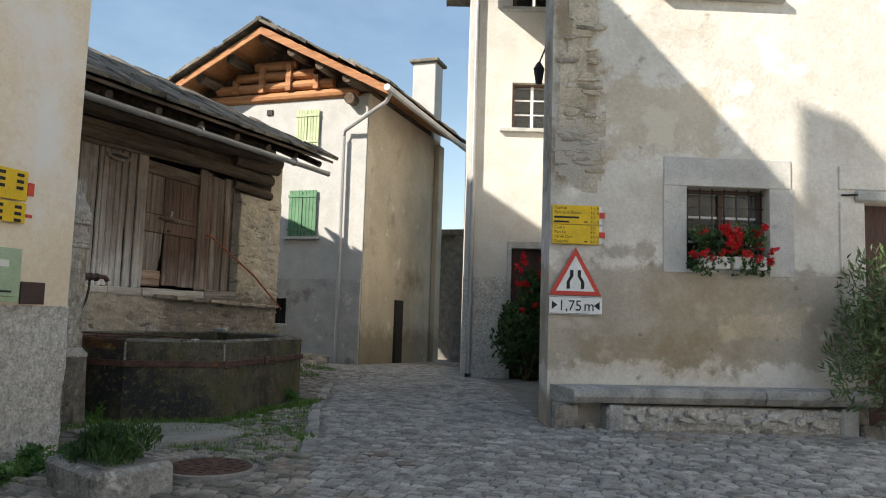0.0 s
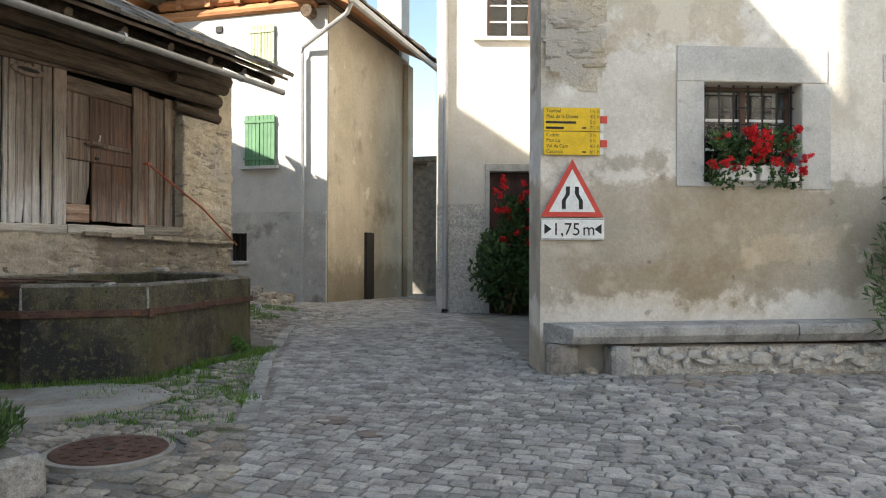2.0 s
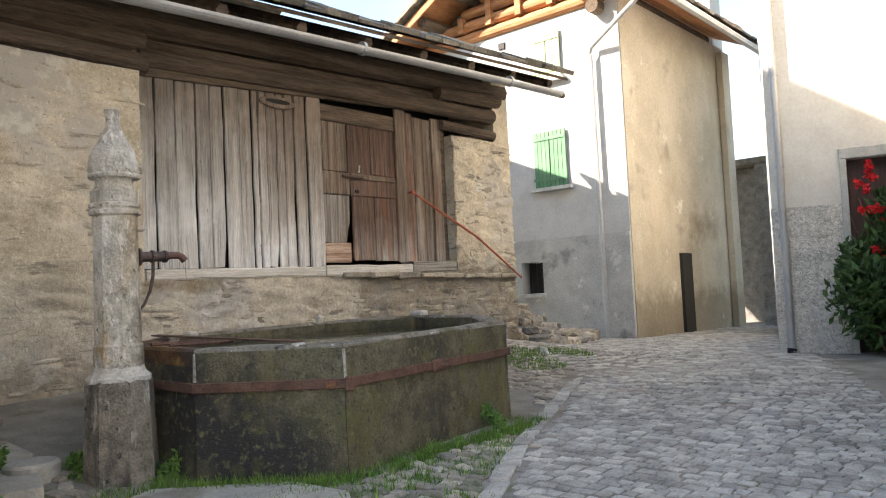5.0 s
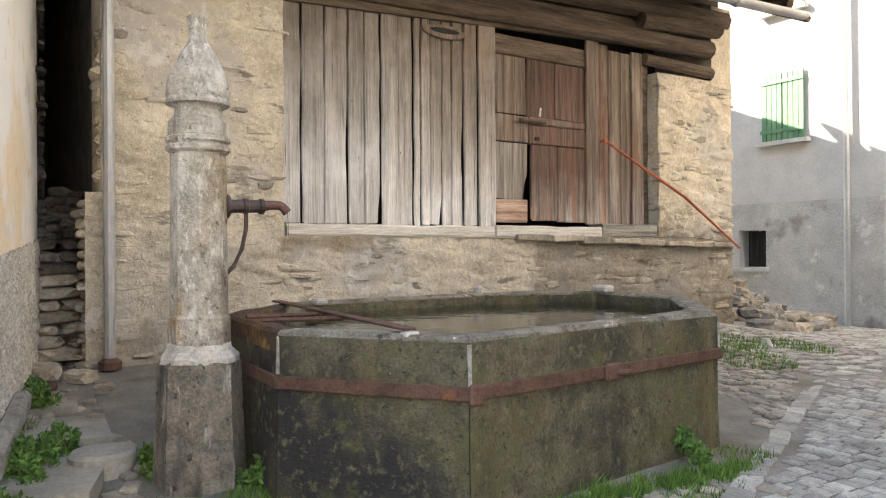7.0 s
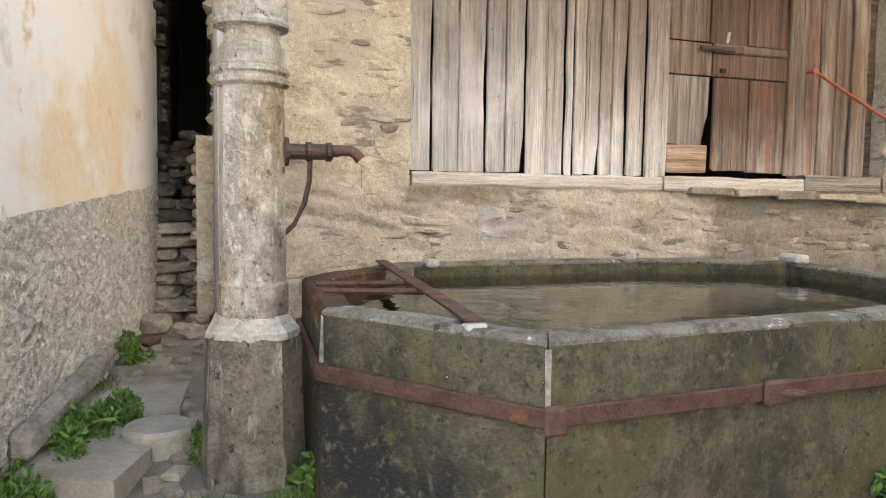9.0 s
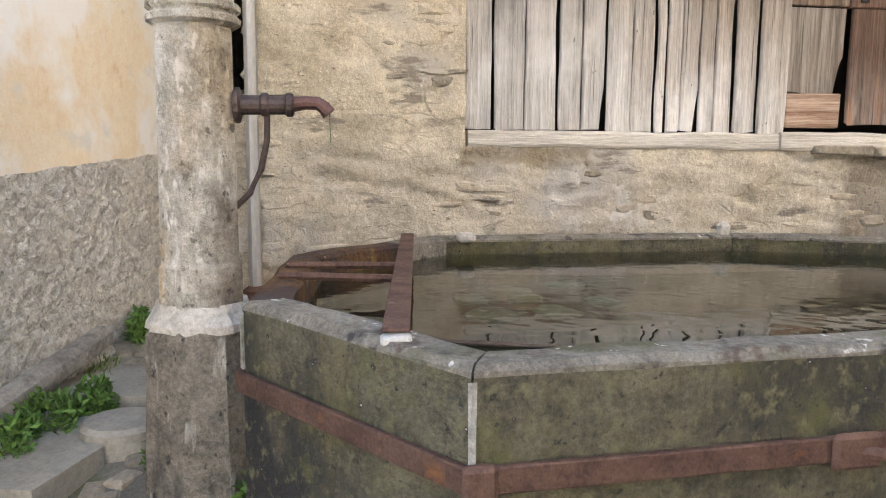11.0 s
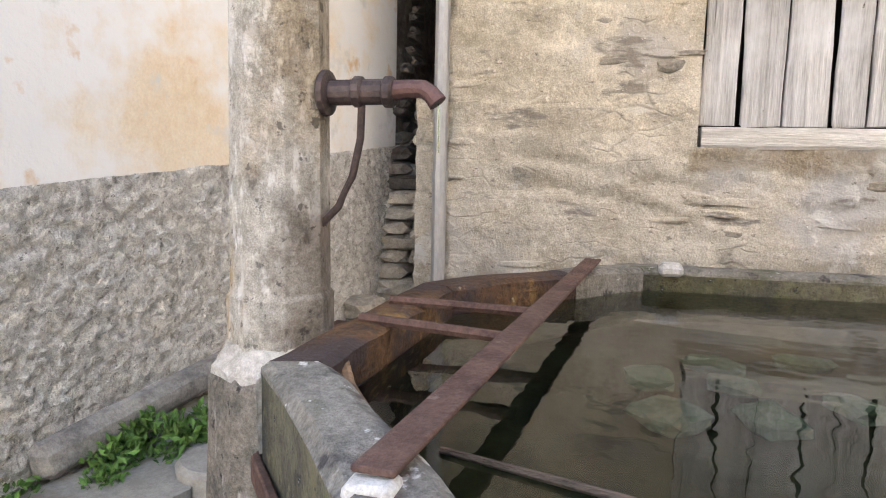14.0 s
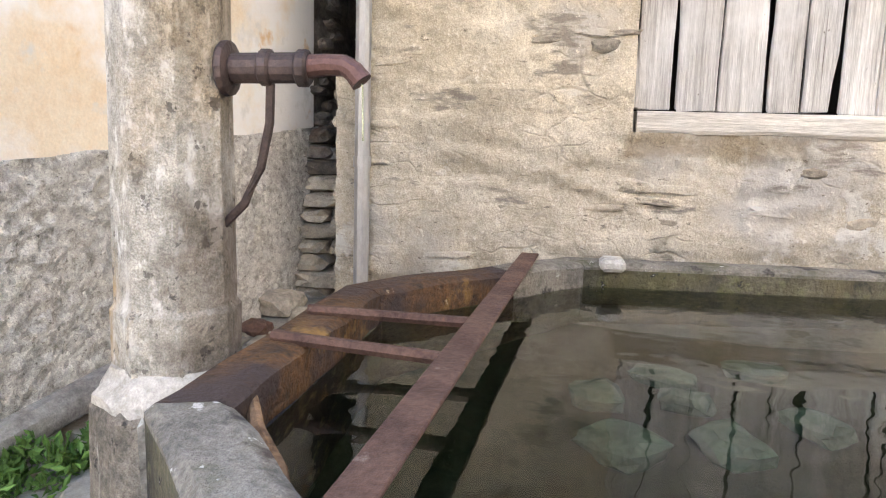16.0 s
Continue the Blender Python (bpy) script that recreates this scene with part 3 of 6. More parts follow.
# bare rubble where the plaster fell off
b = rough_face(0.04, 0.62, 2.95, 5.6, 0.045, HS, 0.022, keep=lambda x, z: noise.noise(Vector((x * 3, 0, z * 1.4))) + 0.75 - abs(x - 0.30) * 2.6 - max(0, 3.3 - z) * 2 > 0.1)
part("bare_masonry", b, M_RUBBLE, sign_house, "brown rubble where plaster has fallen away")
rs = random.Random(11)
for k in range(34):
    z = rs.uniform(3.1, 5.5)
    x = rs.uniform(0.12, 0.52)
    part("stone", stone(HS @ pose(x, -0.012, z, 0, rs.uniform(-6, 6), 0), rs.uniform(0.14, 0.32), 0.04, rs.uniform(0.04, 0.08), rs), M_STONE if k % 3 == 0 else M_RUBBLE, sign_house)
# window with stone surround, iron bars and flower boxes
win = tagged(thing("window_1", "", ""), "barred cottage window with grey stone surround", "window", kind="structure")
b = box(1.29, 2.76, -0.018, 0.05, 3.067, 3.40, HS, 0.006)
part("lintel", b, M_SURROUND, win, "grey stone lintel")
b = bmesh.new()
prism([(1.29, -0.016), (1.552, -0.016), (1.552, 0.3), (1.29, 0.3)], 2.08, 3.063, b, HS)
part("jamb", b, M_SURROUND, win)
b = prism([(2.51, -0.016), (2.79, -0.016), (2.79, 0.3), (2.51, 0.3)], 2.06, 3.063, None, HS)
part("jamb", b, M_SURROUND, win)
part("window_sill", box(1.56, 2.50, 0.0, 0.5, 2.083, 2.12, HS), M_SURROUND, win)
for a in ((1.558, 1.61, 2.12, 3.06), (2.452, 2.504, 2.12, 3.06), (2.0, 2.06, 2.12, 3.06)):
    part("window_frame", box(a[0], a[1], 0.20, 0.26, a[2], a[3], HS, 0.004), M_DARKFRAME, win)
for z in (2.12, 3.02):
    part("window_frame", box(1.612, 1.998, 0.20, 0.26, z, z + 0.04, HS), M_DARKFRAME, win)
    part("window_frame", box(2.062, 2.45, 0.20, 0.26, z, z + 0.04, HS), M_DARKFRAME, win)
for x0, x1 in ((1.612, 1.998), (2.062, 2.45)):
    p = part("pane", box(x0, x1, 0.225, 0.235, 2.162, 3.018, HS), M_GLASS, win)
    p.visible_shadow = False
    for k in range(1, 3):
        part("muntin", box(x0, x1, 0.215, 0.224, 2.16 + 0.285 * k, 2.185 + 0.285 * k, HS), M_SIGNWHITE, win)
for k in range(7):
    x = 1.60 + k * 0.143
    part("iron_bar", box(x, x + 0.014, 0.10, 0.114, 2.12, 3.06, HS), M_IRON, win)
for k in range(6):
    z = 2.20 + k * 0.16
    part("iron_bar", box(1.558, 2.504, 0.116, 0.128, z, z + 0.012, HS), M_IRON, win)
# near-black backdrop so the room behind the openings looks unlit
tagged(part("room_dark", box(0.6, 5.0, 1.4, 1.5, 0.2, 7.0, HS), M_DARK), "near-black backdrop standing in for unlit rooms behind the windows", "wall", kind="structure")


def leaf_cloud(name, centre, radii, count, size, material, parent, seed, long=1.6, m=None, up=0.3):
    """Many small leaves scattered in an uneven lump."""
    r = random.Random(seed)
    verts, faces = [], []
    lumps = [(Vector((r.uniform(-0.6, 0.6) * radii[0], r.uniform(-0.6, 0.6) * radii[1], r.uniform(-0.7, 0.7) * radii[2])), r.uniform(0.35, 0.6)) for _ in range(9)]
    for _ in range(count):
        c, k = r.choice(lumps)
        d = Vector((r.gauss(0, 1), r.gauss(0, 1), r.gauss(0, 1))).normalized() * (r.random() ** 0.4) * k
        p = Vector(centre) + c + Vector((d.x * radii[0], d.y * radii[1], d.z * radii[2]))
        a = Vector((d.x + r.uniform(-0.6, 0.6), d.y + r.uniform(-0.6, 0.6), d.z + up + r.uniform(-0.6, 0.6))).normalized()
        s = a.cross(Vector((r.uniform(-1, 1), r.uniform(-1, 1), r.uniform(-1, 1)))).normalized()
        w = size * r.uniform(0.6, 1.2)
        n = len(verts)
        q = a.cross(s) * w * 0.15
        verts += [p - a * w * long * 0.5, p + s * w * 0.32 + q, p + a * w * long * 0.5, p - s * w * 0.32 + q]
        faces += [(n, n + 1, n + 2), (n, n + 2, n + 3)]
    me = bpy.data.meshes.new(name)
    me.from_pydata([tuple(m @ v) if m else tuple(v) for v in verts], [], faces)
    me.materials.append(material)
    ob = new(name, me)
    ob.parent = parent
    return ob


for k, (x0, x1) in enumerate(((1.66, 2.02), (2.06, 2.44))):
    fb = tagged(thing("flower_box", "", ""), "white flower box full of red geraniums on a window sill", "flower box", group="window flower boxes")
    b = bmesh.new()
    box(x0, x1, -0.10, 0.06, 2.125, 2.27, HS, 0.012, b)
    part("box", b, M_POT, fb)
    lv = leaf_cloud("leaves", ((x0 + x1) / 2, -0.06, 2.34), (0.34, 0.20, 0.26), 700, 0.05, M_LEAF, fb, 20 + k, 1.3, HS)
    rf = random.Random(40 + k)
    for _ in range(11):
        c = HS @ Vector((rf.uniform(x0 - 0.12, x1 + 0.10), rf.uniform(-0.24, -0.08), rf.uniform(2.22, 2.62)))
        leaf_cloud("blossom", c, (0.065, 0.065, 0.05), 80, 0.034, M_FLOWER, lv, rf.randint(0, 9999), 1.0)
# upper window: only its sill and frame show
w2 = tagged(thing("window_2", "", ""), "upper window with a stone sill", "window", kind="structure")
part("window_sill", box(1.25, 2.70, -0.10, 0.3, 5.27, 5.338, HS, 0.01), M_GRANITE, w2)
part("window_frame", box(1.36, 2.59, 0.2, 0.26, 5.345, 5.42, HS), M_DARKFRAME, w2)
part("pane", box(1.36, 2.59, 0.22, 0.23, 5.424, 6.79, HS), M_GLASS, w2)
# door at the far end, with lintel
d1 = tagged(thing("door_1", "", ""), "dark wooden house door under a stone lintel", "door", kind="structure")
part("door_leaf", box(3.62, 4.55, 0.22, 0.28, 0.25, 2.95, HS), M_REDDOOR, d1)
part("lintel", box(3.50, 4.70, -0.06, 0.2, 2.954, 3.08, HS, 0.02), M_GRANITE, d1)
part("surround", box(3.32, 3.61, -0.02, 0.15, 0.7, 2.94, HS, 0.01), M_PLASTER, d1)
part("surround", box(3.32, 4.8, -0.024, 0.15, 3.09, 3.36, HS, 0.01), M_PLASTER, d1)
part("iron_hook", tube([HS @ Vector((3.34, -0.03, 3.02)), HS @ Vector((3.56, -0.05, 3.03))], 0.012, 6), M_IRON, d1)
# stone bench on a plastered plinth
bench = tagged(thing("stone_bench", "", ""), "long grey stone slab bench on crumbling plastered plinth", "bench")
for x0, x1 in ((0.03, 2.30), (2.31, 3.57)):
    b = bmesh.new()
    pr = [(-0.005, 0.80), (-0.30, 0.79), (-0.33, 0.77), (-0.335, 0.70), (-0.28, 0.63), (-0.005, 0.62)]
    ends = []
    for x in (x0, x1):
        ends.append([b.verts.new(HS @ Vector((x + (0.20 if x == 0.03 and y < -0.1 else 0), y, z + 0.01 * x))) for y, z in pr])
    for i in range(len(pr)):
        b.faces.new((ends[0][i], ends[0][(i + 1) % len(pr)], ends[1][(i + 1) % len(pr)], ends[1][i]))
    b.faces.new(ends[0][::-1])
    b.faces.new(ends[1])
    bmesh.ops.recalc_face_normals(b, faces=b.faces)
    part("slab", b, M_BENCHSLAB, bench)
b = rough_face(0.62, 3.24, 0.2, 0.60, 0.03, HS @ pose(0, -0.20, 0), 0.06, seed=4.0, squash=(5.0, 6.0))
box(0.62, 3.24, -0.19, -0.004, 0.15, 0.61, HS, 0, b)
part("plinth", b, M_ROUGHCAST, bench, "plinth with crumbling grey plaster", smooth=True)
crumb = random.Random(14)
for k in range(26):
    x = 0.70 + 0.095 * k + crumb.uniform(-0.03, 0.03)
    part("plaster_scab", stone(HS @ pose(x, -0.262, 0.53 + crumb.uniform(-0.09, 0.05), 0, crumb.uniform(-20, 20), 0), crumb.uniform(0.07, 0.20), 0.05, crumb.uniform(0.05, 0.13), crumb), M_CEMENT if k % 3 else M_ROUGHCAST, bench)
for k in range(16):
    x = 0.75 + 0.16 * k + crumb.uniform(-0.04, 0.04)
    part("plinth_stone", stone(HS @ pose(x, -0.250, 0.31 + crumb.uniform(-0.03, 0.06), 0, crumb.uniform(-8, 8), 0), crumb.uniform(0.12, 0.26), 0.07, crumb.uniform(0.06, 0.12), crumb), M_STONE, bench)
part("leg", box(0.60, 0.78, -0.29, -0.006, 0.15, 0.61, HS, 0.03, wob=0.012, rnd=rs), M_BENCHSLAB, bench)
# dark schist here puts the shade under the slab into the leg's colour
part("leg", box(0.03, 0.33, -0.17, -0.006, 0.15, 0.61, HS, 0.03, wob=0.012, rnd=rs), M_DARKSTONE, bench)
part("leg", box(3.16, 3.36, -0.27, -0.006, 0.15, 0.63, HS, 0.03, wob=0.01, rnd=rs), M_GRANITE, bench)
for k, (x, s) in enumerate(((3.50, 0.24), (3.74, 0.30), (0.44, 0.13))):
    tagged(part("boulder", stone(HS @ pose(x, -0.16, 0.32 + s * 0.25), s, s, s * 0.8, rs), M_STONE), "grey rounded stone lying at the foot of the wall", "stone", group="stones by the bench")
# signs on the wall
HSG = HS @ Matrix.Diagonal((0.945, 1, 1, 1))
SIGN_ROWS = (
    (2.574, 2.79, (("Tombal", "1½ h"), ("Pass da la Duana", "4½ h"), ("", "5 h"), ("", "7½ h"))),
    (2.352, 2.568, (("Cadrin", "3 h"), ("Plan Lo", "4 h"), ("Val da Cam", "4½ h"), ("Casaccia", "6½ h"))))
sign_text = []
for z0, z1, rows in SIGN_ROWS:
    ysign = tagged(thing("trail_sign", "", ""), "yellow hiking trail sign with black lines of destinations on plaster wall", "sign", group="yellow trail signs")
    part("plate", box(0.02, 0.58, -0.045, -0.03, z0, z1, HSG, 0.003), M_YELLOW, ysign)
    part("bracket", box(0.5, 0.56, -0.03, 0.0, z0 + 0.08, z0 + 0.14, HSG), M_ZINC, ysign)
    part("end_plate", box(0.582, 0.615, -0.04, -0.03, z0 + 0.01, z1 - 0.01, HSG), M_SIGNWHITE, ysign, "white backing of the sign's point")
    part("arrow_tip", box(0.582, 0.65, -0.048, -0.0405, z0 + 0.075, z1 - 0.075, HSG), M_RED, ysign, "red pointed end of the sign")
    part("symbol", box(0.40, 0.44, -0.0475, -0.0452, z0 + 0.022, z0 + 0.036, HSG), M_BLACK, ysign)
    h = (z1 - z0 - 0.012) / 4
    for k, (left, right) in enumerate(rows):
        z = z1 - 0.006 - h * (k + 0.80)
        if left:
            sign_text.append((left, 0.045, z, ysign))
        else:
            part("text_line", box(0.04, 0.34 if k == 2 else 0.22, -0.0475, -0.0452, z, z + h * 0.42, HSG), M_BLACK, ysign)
        sign_text.append((right, 0.475, z, ysign))
tri = tagged(thing("warning_sign", "", ""), "red-bordered triangular road narrows warning sign", "sign")
TS = HSG @ Matrix(((1, 0, 0, 0), (0, 0, -1, 0), (0, 1, 0, 0), (0, 0, 0, 1)))


def triangle(cx, zb, w, h, y0, y1):
    return prism([(cx - w / 2, zb), (cx + w / 2, zb), (cx, zb + h)], y0, y1, None, TS)


part("border", triangle(0.305, 1.78, 0.62, 0.535, 0.03, 0.045), M_RED, tri)
part("field", triangle(0.305, 1.825, 0.46, 0.395, 0.045, 0.0475), M_SIGNWHITE, tri)
for s in (-1, 1):
    pts = [(0.085, 1.85), (0.085, 1.93), (0.045, 1.99), (0.045, 2.06)]
    b = bmesh.new()
    for (xa, za), (xb, zb) in zip(pts, pts[1:]):
        q = [(0.305 + s * (xa - 0.02), za), (0.305 + s * (xa + 0.02), za), (0.305 + s * (xb + 0.02), zb), (0.305 + s * (xb - 0.02), zb)]
        prism(q if s > 0 else q[::-1], 0.0475, 0.0495, b, TS)
    part("lane_line", b, M_BLACK, tri)
plate = tagged(thing("width_plate", "", ""), "white plate reading 1,75 m between two black arrows", "sign")
part("plate", box(0.0, 0.626, -0.045, -0.03, 1.567, 1.768, HSG, 0.006), M_SIGNWHITE, plate)
part("edge_line", box(0.008, 0.618, -0.0465, -0.045, 1.575, 1.579, HSG), M_BLACK, plate)
part("edge_line", box(0.008, 0.618, -0.0465, -0.045, 1.756, 1.760, HSG), M_BLACK, plate)
for x0, x1 in ((0.03, 0.10), (0.596, 0.526)):
    part("arrow", prism([(x0, 1.62), (x1, 1.667), (x0, 1.715)][:: 1 if x0 < x1 else -1], 0.045, 0.0475, None, TS), M_BLACK, plate)


def lettering(text, size, m, material, parent, name="lettering", align="CENTER"):
    cu = bpy.data.curves.new(name, "FONT")
    cu.body, cu.size, cu.extrude, cu.align_x = text, size, 0.001, align
    ob = bpy.data.objects.new(name, cu)
    me = bpy.data.meshes.new_from_object(ob)
    bpy.data.objects.remove(ob)
    me.materials.clear()
    me.materials.append(material)
    me.transform(m)
    o = new(name, me)
    o.parent = parent
    return o


for ch_, x in (("1,75", 0.245), ("m", 0.47)):
    lettering(ch_, 0.165, TS @ pose(x, 1.61, 0.0475), M_BLACK, plate)
for text, x, z, parent in sign_text:
    lettering(text, 0.047, TS @ pose(x, z, 0.0455), M_BLACK, parent, "lettering", "LEFT")
# oleander in front of the far door
ole = tagged(thing("oleander", "", ""), "tall bushy oleander with narrow grey-green leaves by house wall", "shrub")
for k in range(7):
    a = HS @ Vector((3.75, -0.35, 0.3))
    part("stem", tube([a, a + Vector((rs.uniform(-0.2, 0.2), rs.uniform(-0.2, 0.2), 0.7)), a + Vector((rs.uniform(-0.6, 0.6), rs.uniform(-0.5, 0.3), rs.uniform(1.3, 1.8)))], [0.016, 0.012, 0.006], 5), M_BRANCH, ole)
leaf_cloud("leaves", (3.66, -0.45, 1.35), (0.80, 0.48, 0.85), 4200, 0.045, M_OLEANDER, ole, 5, 2.6, HS)

# ---- white house beyond ----
HW = along(-4.727, 15.559, 17.76)
white = tagged(thing("white_house", "", ""), "tall white rendered house with stone lower wall", "house", kind="structure")
part("wall_white_house", wall(7.0, -0.4, 12.0, 0.5, [(0.965, 1.87, 5.74, 6.79), (1.03, 1.95, 0.2, 3.05), (0.93, 1.83, 8.53, 9.6)], HW), M_WHITE, white)
part("wall_white_house_side", box(0.0, 0.5, 0.504, 8.0, -0.4, 12.0, HW), M_WHITE, white)
part("roof", box(-0.8, 8, -0.8, 8.0, 12.02, 12.3, HW), M_SLATE, white)
part("stone_base", rough_face(-0.02, 0.93, -0.1, 2.40, 0.06, HW, 0.035, seed=9.0, squash=(2.0, 5.5)), M_ROUGHCAST, white, "lower wall of coarse grey stone", smooth=True)
for z, zt in ((5.74, 6.79), (8.53, 9.6)):
    w = tagged(thing("window_3", "", ""), "window with brown frame and white bars", "window", kind="structure")
    part("window_sill", box(0.70, 2.0, -0.10, 0.25, z - 0.09, z - 0.003, HW, 0.01), M_GRANITE, w)
    for a in ((0.967, 1.03), (1.80, 1.868), (1.39, 1.45)):
        part("window_frame", box(a[0], a[1], 0.13, 0.19, z, zt - 0.06, HW), M_DARKFRAME if a[0] != 1.39 else M_SIGNWHITE, w)
    part("window_frame", box(0.967, 1.868, 0.13, 0.19, zt - 0.058, zt - 0.002, HW), M_DARKFRAME, w)
    for x0, x1 in ((1.032, 1.388), (1.452, 1.798)):
        for k in (1, 2):
            part("muntin", box(x0, x1, 0.135, 0.148, z + 0.33 * k, z + 0.33 * k + 0.03, HW), M_SIGNWHITE, w)
        part("pane", box(x0, x1, 0.15, 0.16, z, zt - 0.06, HW), M_GLASS, w)
# the rooms' darkness is this backdrop's black colour, no true inner wall
tagged(part("room_blue", box(0.6, 4.0, 1.0, 1.1, 0.2, 10.0, HW), M_DARK), "near-black backdrop standing in for unlit rooms behind the windows", "wall", kind="structure")
d2 = tagged(thing("door_2", "", ""), "dark red-brown door in a grey stone frame", "door", kind="structure")
part("door_leaf", box(1.03, 1.95, 0.2, 0.26, 0.2, 3.05, HW), M_REDDOOR, d2)
part("jamb", box(0.935, 1.028, -0.03, 0.2, 0.2, 3.05, HW, 0.008), M_GRANITE, d2)
part("lintel", box(0.935, 2.1, -0.032, 0.2, 3.053, 3.21, HW, 0.008), M_GRANITE, d2)
dp = tagged(thing("drainpipe", "", ""), "grey metal drainpipe down the corner of a white house", "pipe")
part("pipe", tube([HW @ Vector((0.14, -0.09, z)) for z in (0.25, 4, 8, 12.0)], 0.055, 10), M_ZINC, dp)
for z in (0.9, 3.0, 4.4, 7.2):
    part("clamp", tube([HW @ Vector((0.14, -0.09, z)), HW @ Vector((0.14, -0.09, z + 0.05))], 0.066, 10), M_ZINC, dp)
part("shoe", tube([HW @ Vector((0.14, -0.09, 0.3)), HW @ Vector((0.12, -0.12, 0.16)), HW @ Vector((0.06, -0.24, 0.13))], 0.07, 8), M_IRON, dp)
rose = tagged(thing("climbing_rose", "", ""), "large bushy rose with red blooms beside a door", "shrub")
for k in range(6):
    a = HW @ Vector((1.35, -0.5, 0.1))
    part("stem", tube([a, a + Vector((rs.uniform(-0.3, 0.3), rs.uniform(-0.1, 0.1), 0.8)), a + Vector((rs.uniform(-0.6, 0.5), 0, rs.uniform(1.6, 2.4)))], [0.02, 0.014, 0.006], 5), M_BRANCH, rose)
leaf_cloud("lower_leaves", (1.50, -0.60, 1.05), (0.80, 0.6, 1.0), 4200, 0.10, M_LEAF, rose, 6, 1.5, HW)
ul = leaf_cloud("upper_leaves", (1.62, -0.40, 2.0), (0.55, 0.35, 0.95), 2600, 0.10, M_LEAF, rose, 7, 1.5, HW)
for k in range(26):
    c = HW @ Vector((rs.uniform(1.1, 1.75), rs.uniform(-0.8, -0.5), rs.uniform(1.55, 2.9)))
    leaf_cloud("blossom", c, (0.07, 0.07, 0.06), 40, 0.06, M_FLOWER, ul, 100 + k, 1.0)
pot = tagged(thing("hanging_pot", "", ""), "small white plant pot hung on the wall by the roses", "plant pot")
part("pot", lathe([(0.09, 2.25), (0.12, 2.48), (0.13, 2.52)], 14, HW @ pose(1.86, -0.55, 0)), M_POT, pot)
part("hook", tube([HW @ Vector((1.86, -0.55, 2.5)), HW @ Vector((1.86, -0.30, 2.56)), HW @ Vector((1.86, 0.0, 2.56))], 0.012, 5), M_IRON, pot)
wl1 = tagged(thing("wall_lantern", "", ""), "dark iron wall lantern high on house corner", "lamp")
part("body", lathe([(0.04, 0), (0.07, 0.20), (0.02, 0.28)], 6, HS @ pose(-0.03, 0.8, 4.45)), M_IRON, wl1)
part("bracket", tube([HS @ Vector((-0.03, 0.8, 4.72)), HS @ Vector((0.06, 0.8, 4.95))], 0.012, 5), M_IRON, wl1)

# ---- yellow house with the timber gable ----
yel = tagged(thing("gable_house", "", ""), "rendered house with larch gable timbers and stone slab roof", "house", kind="structure")
HG = along(-15.0, 18.5, 0)
part("wall_gable", wall(6.40, -0.4, 7.62, 0.5, [(3.525, 4.13, 1.17, 1.92)], HG), M_GABLE, yel)
part("wall_gable_base", wall(6.40, -0.4, 2.45, 0.05, [(3.525, 4.13, 1.17, 1.92)], pose(-15.0, 18.446, 0)), M_GABLEBASE, yel)
part("wall_side", wall(6.0, -0.4, 7.7, 0.5, [(2.35, 2.93, -0.35, 1.99)], pose(-8.58, 18.53, 0, 0, 0, 90)), M_OCHRE, yel)
b = bmesh.new()
for q in ([(-15.0, 7.624), (-8.58, 7.624), (-8.58, 7.70), (-11.55, 9.25), (-15.0, 7.75)],):
    lo, hi = [b.verts.new((x, 18.62, z)) for x, z in q], [b.verts.new((x, 18.9, z)) for x, z in q]
    b.faces.new(lo)
    b.faces.new(hi[::-1])
part("gable_boards", b, M_BEAM, yel)
for z, x0, x1 in ((7.63, -14.9, -8.9), (7.95, -13.6, -9.7), (8.27, -12.9, -10.3), (8.58, -12.3, -10.9)):
    b = tube([(x0, 18.50, z + 0.13), (x1, 18.50, z + 0.13)], 0.14, 10)
    part("log", b, M_ORANGEWOOD, yel, "orange-brown larch log")
for x in (-12.9, -12.0, -11.1, -10.2):
    part("brace", box(x - 0.08, x + 0.08, 18.30, 18.46, 7.9, 8.3 + (0.4 if -12.5 < x < -10.8 else 0)), M_ORANGEWOOD, yel)
SL = 0.505
for k, x in enumerate((-11.55, -12.6, -13.6, -14.5, -10.6, -9.7, -8.85)):
    zr = 9.42 - SL * abs(x + 11.55)
    part("purlin", tube([(x, 17.62, zr - 0.16), (x, 24.0, zr - 0.16)], 0.15, 10), M_BEAM, yel, "round dark purlin end")
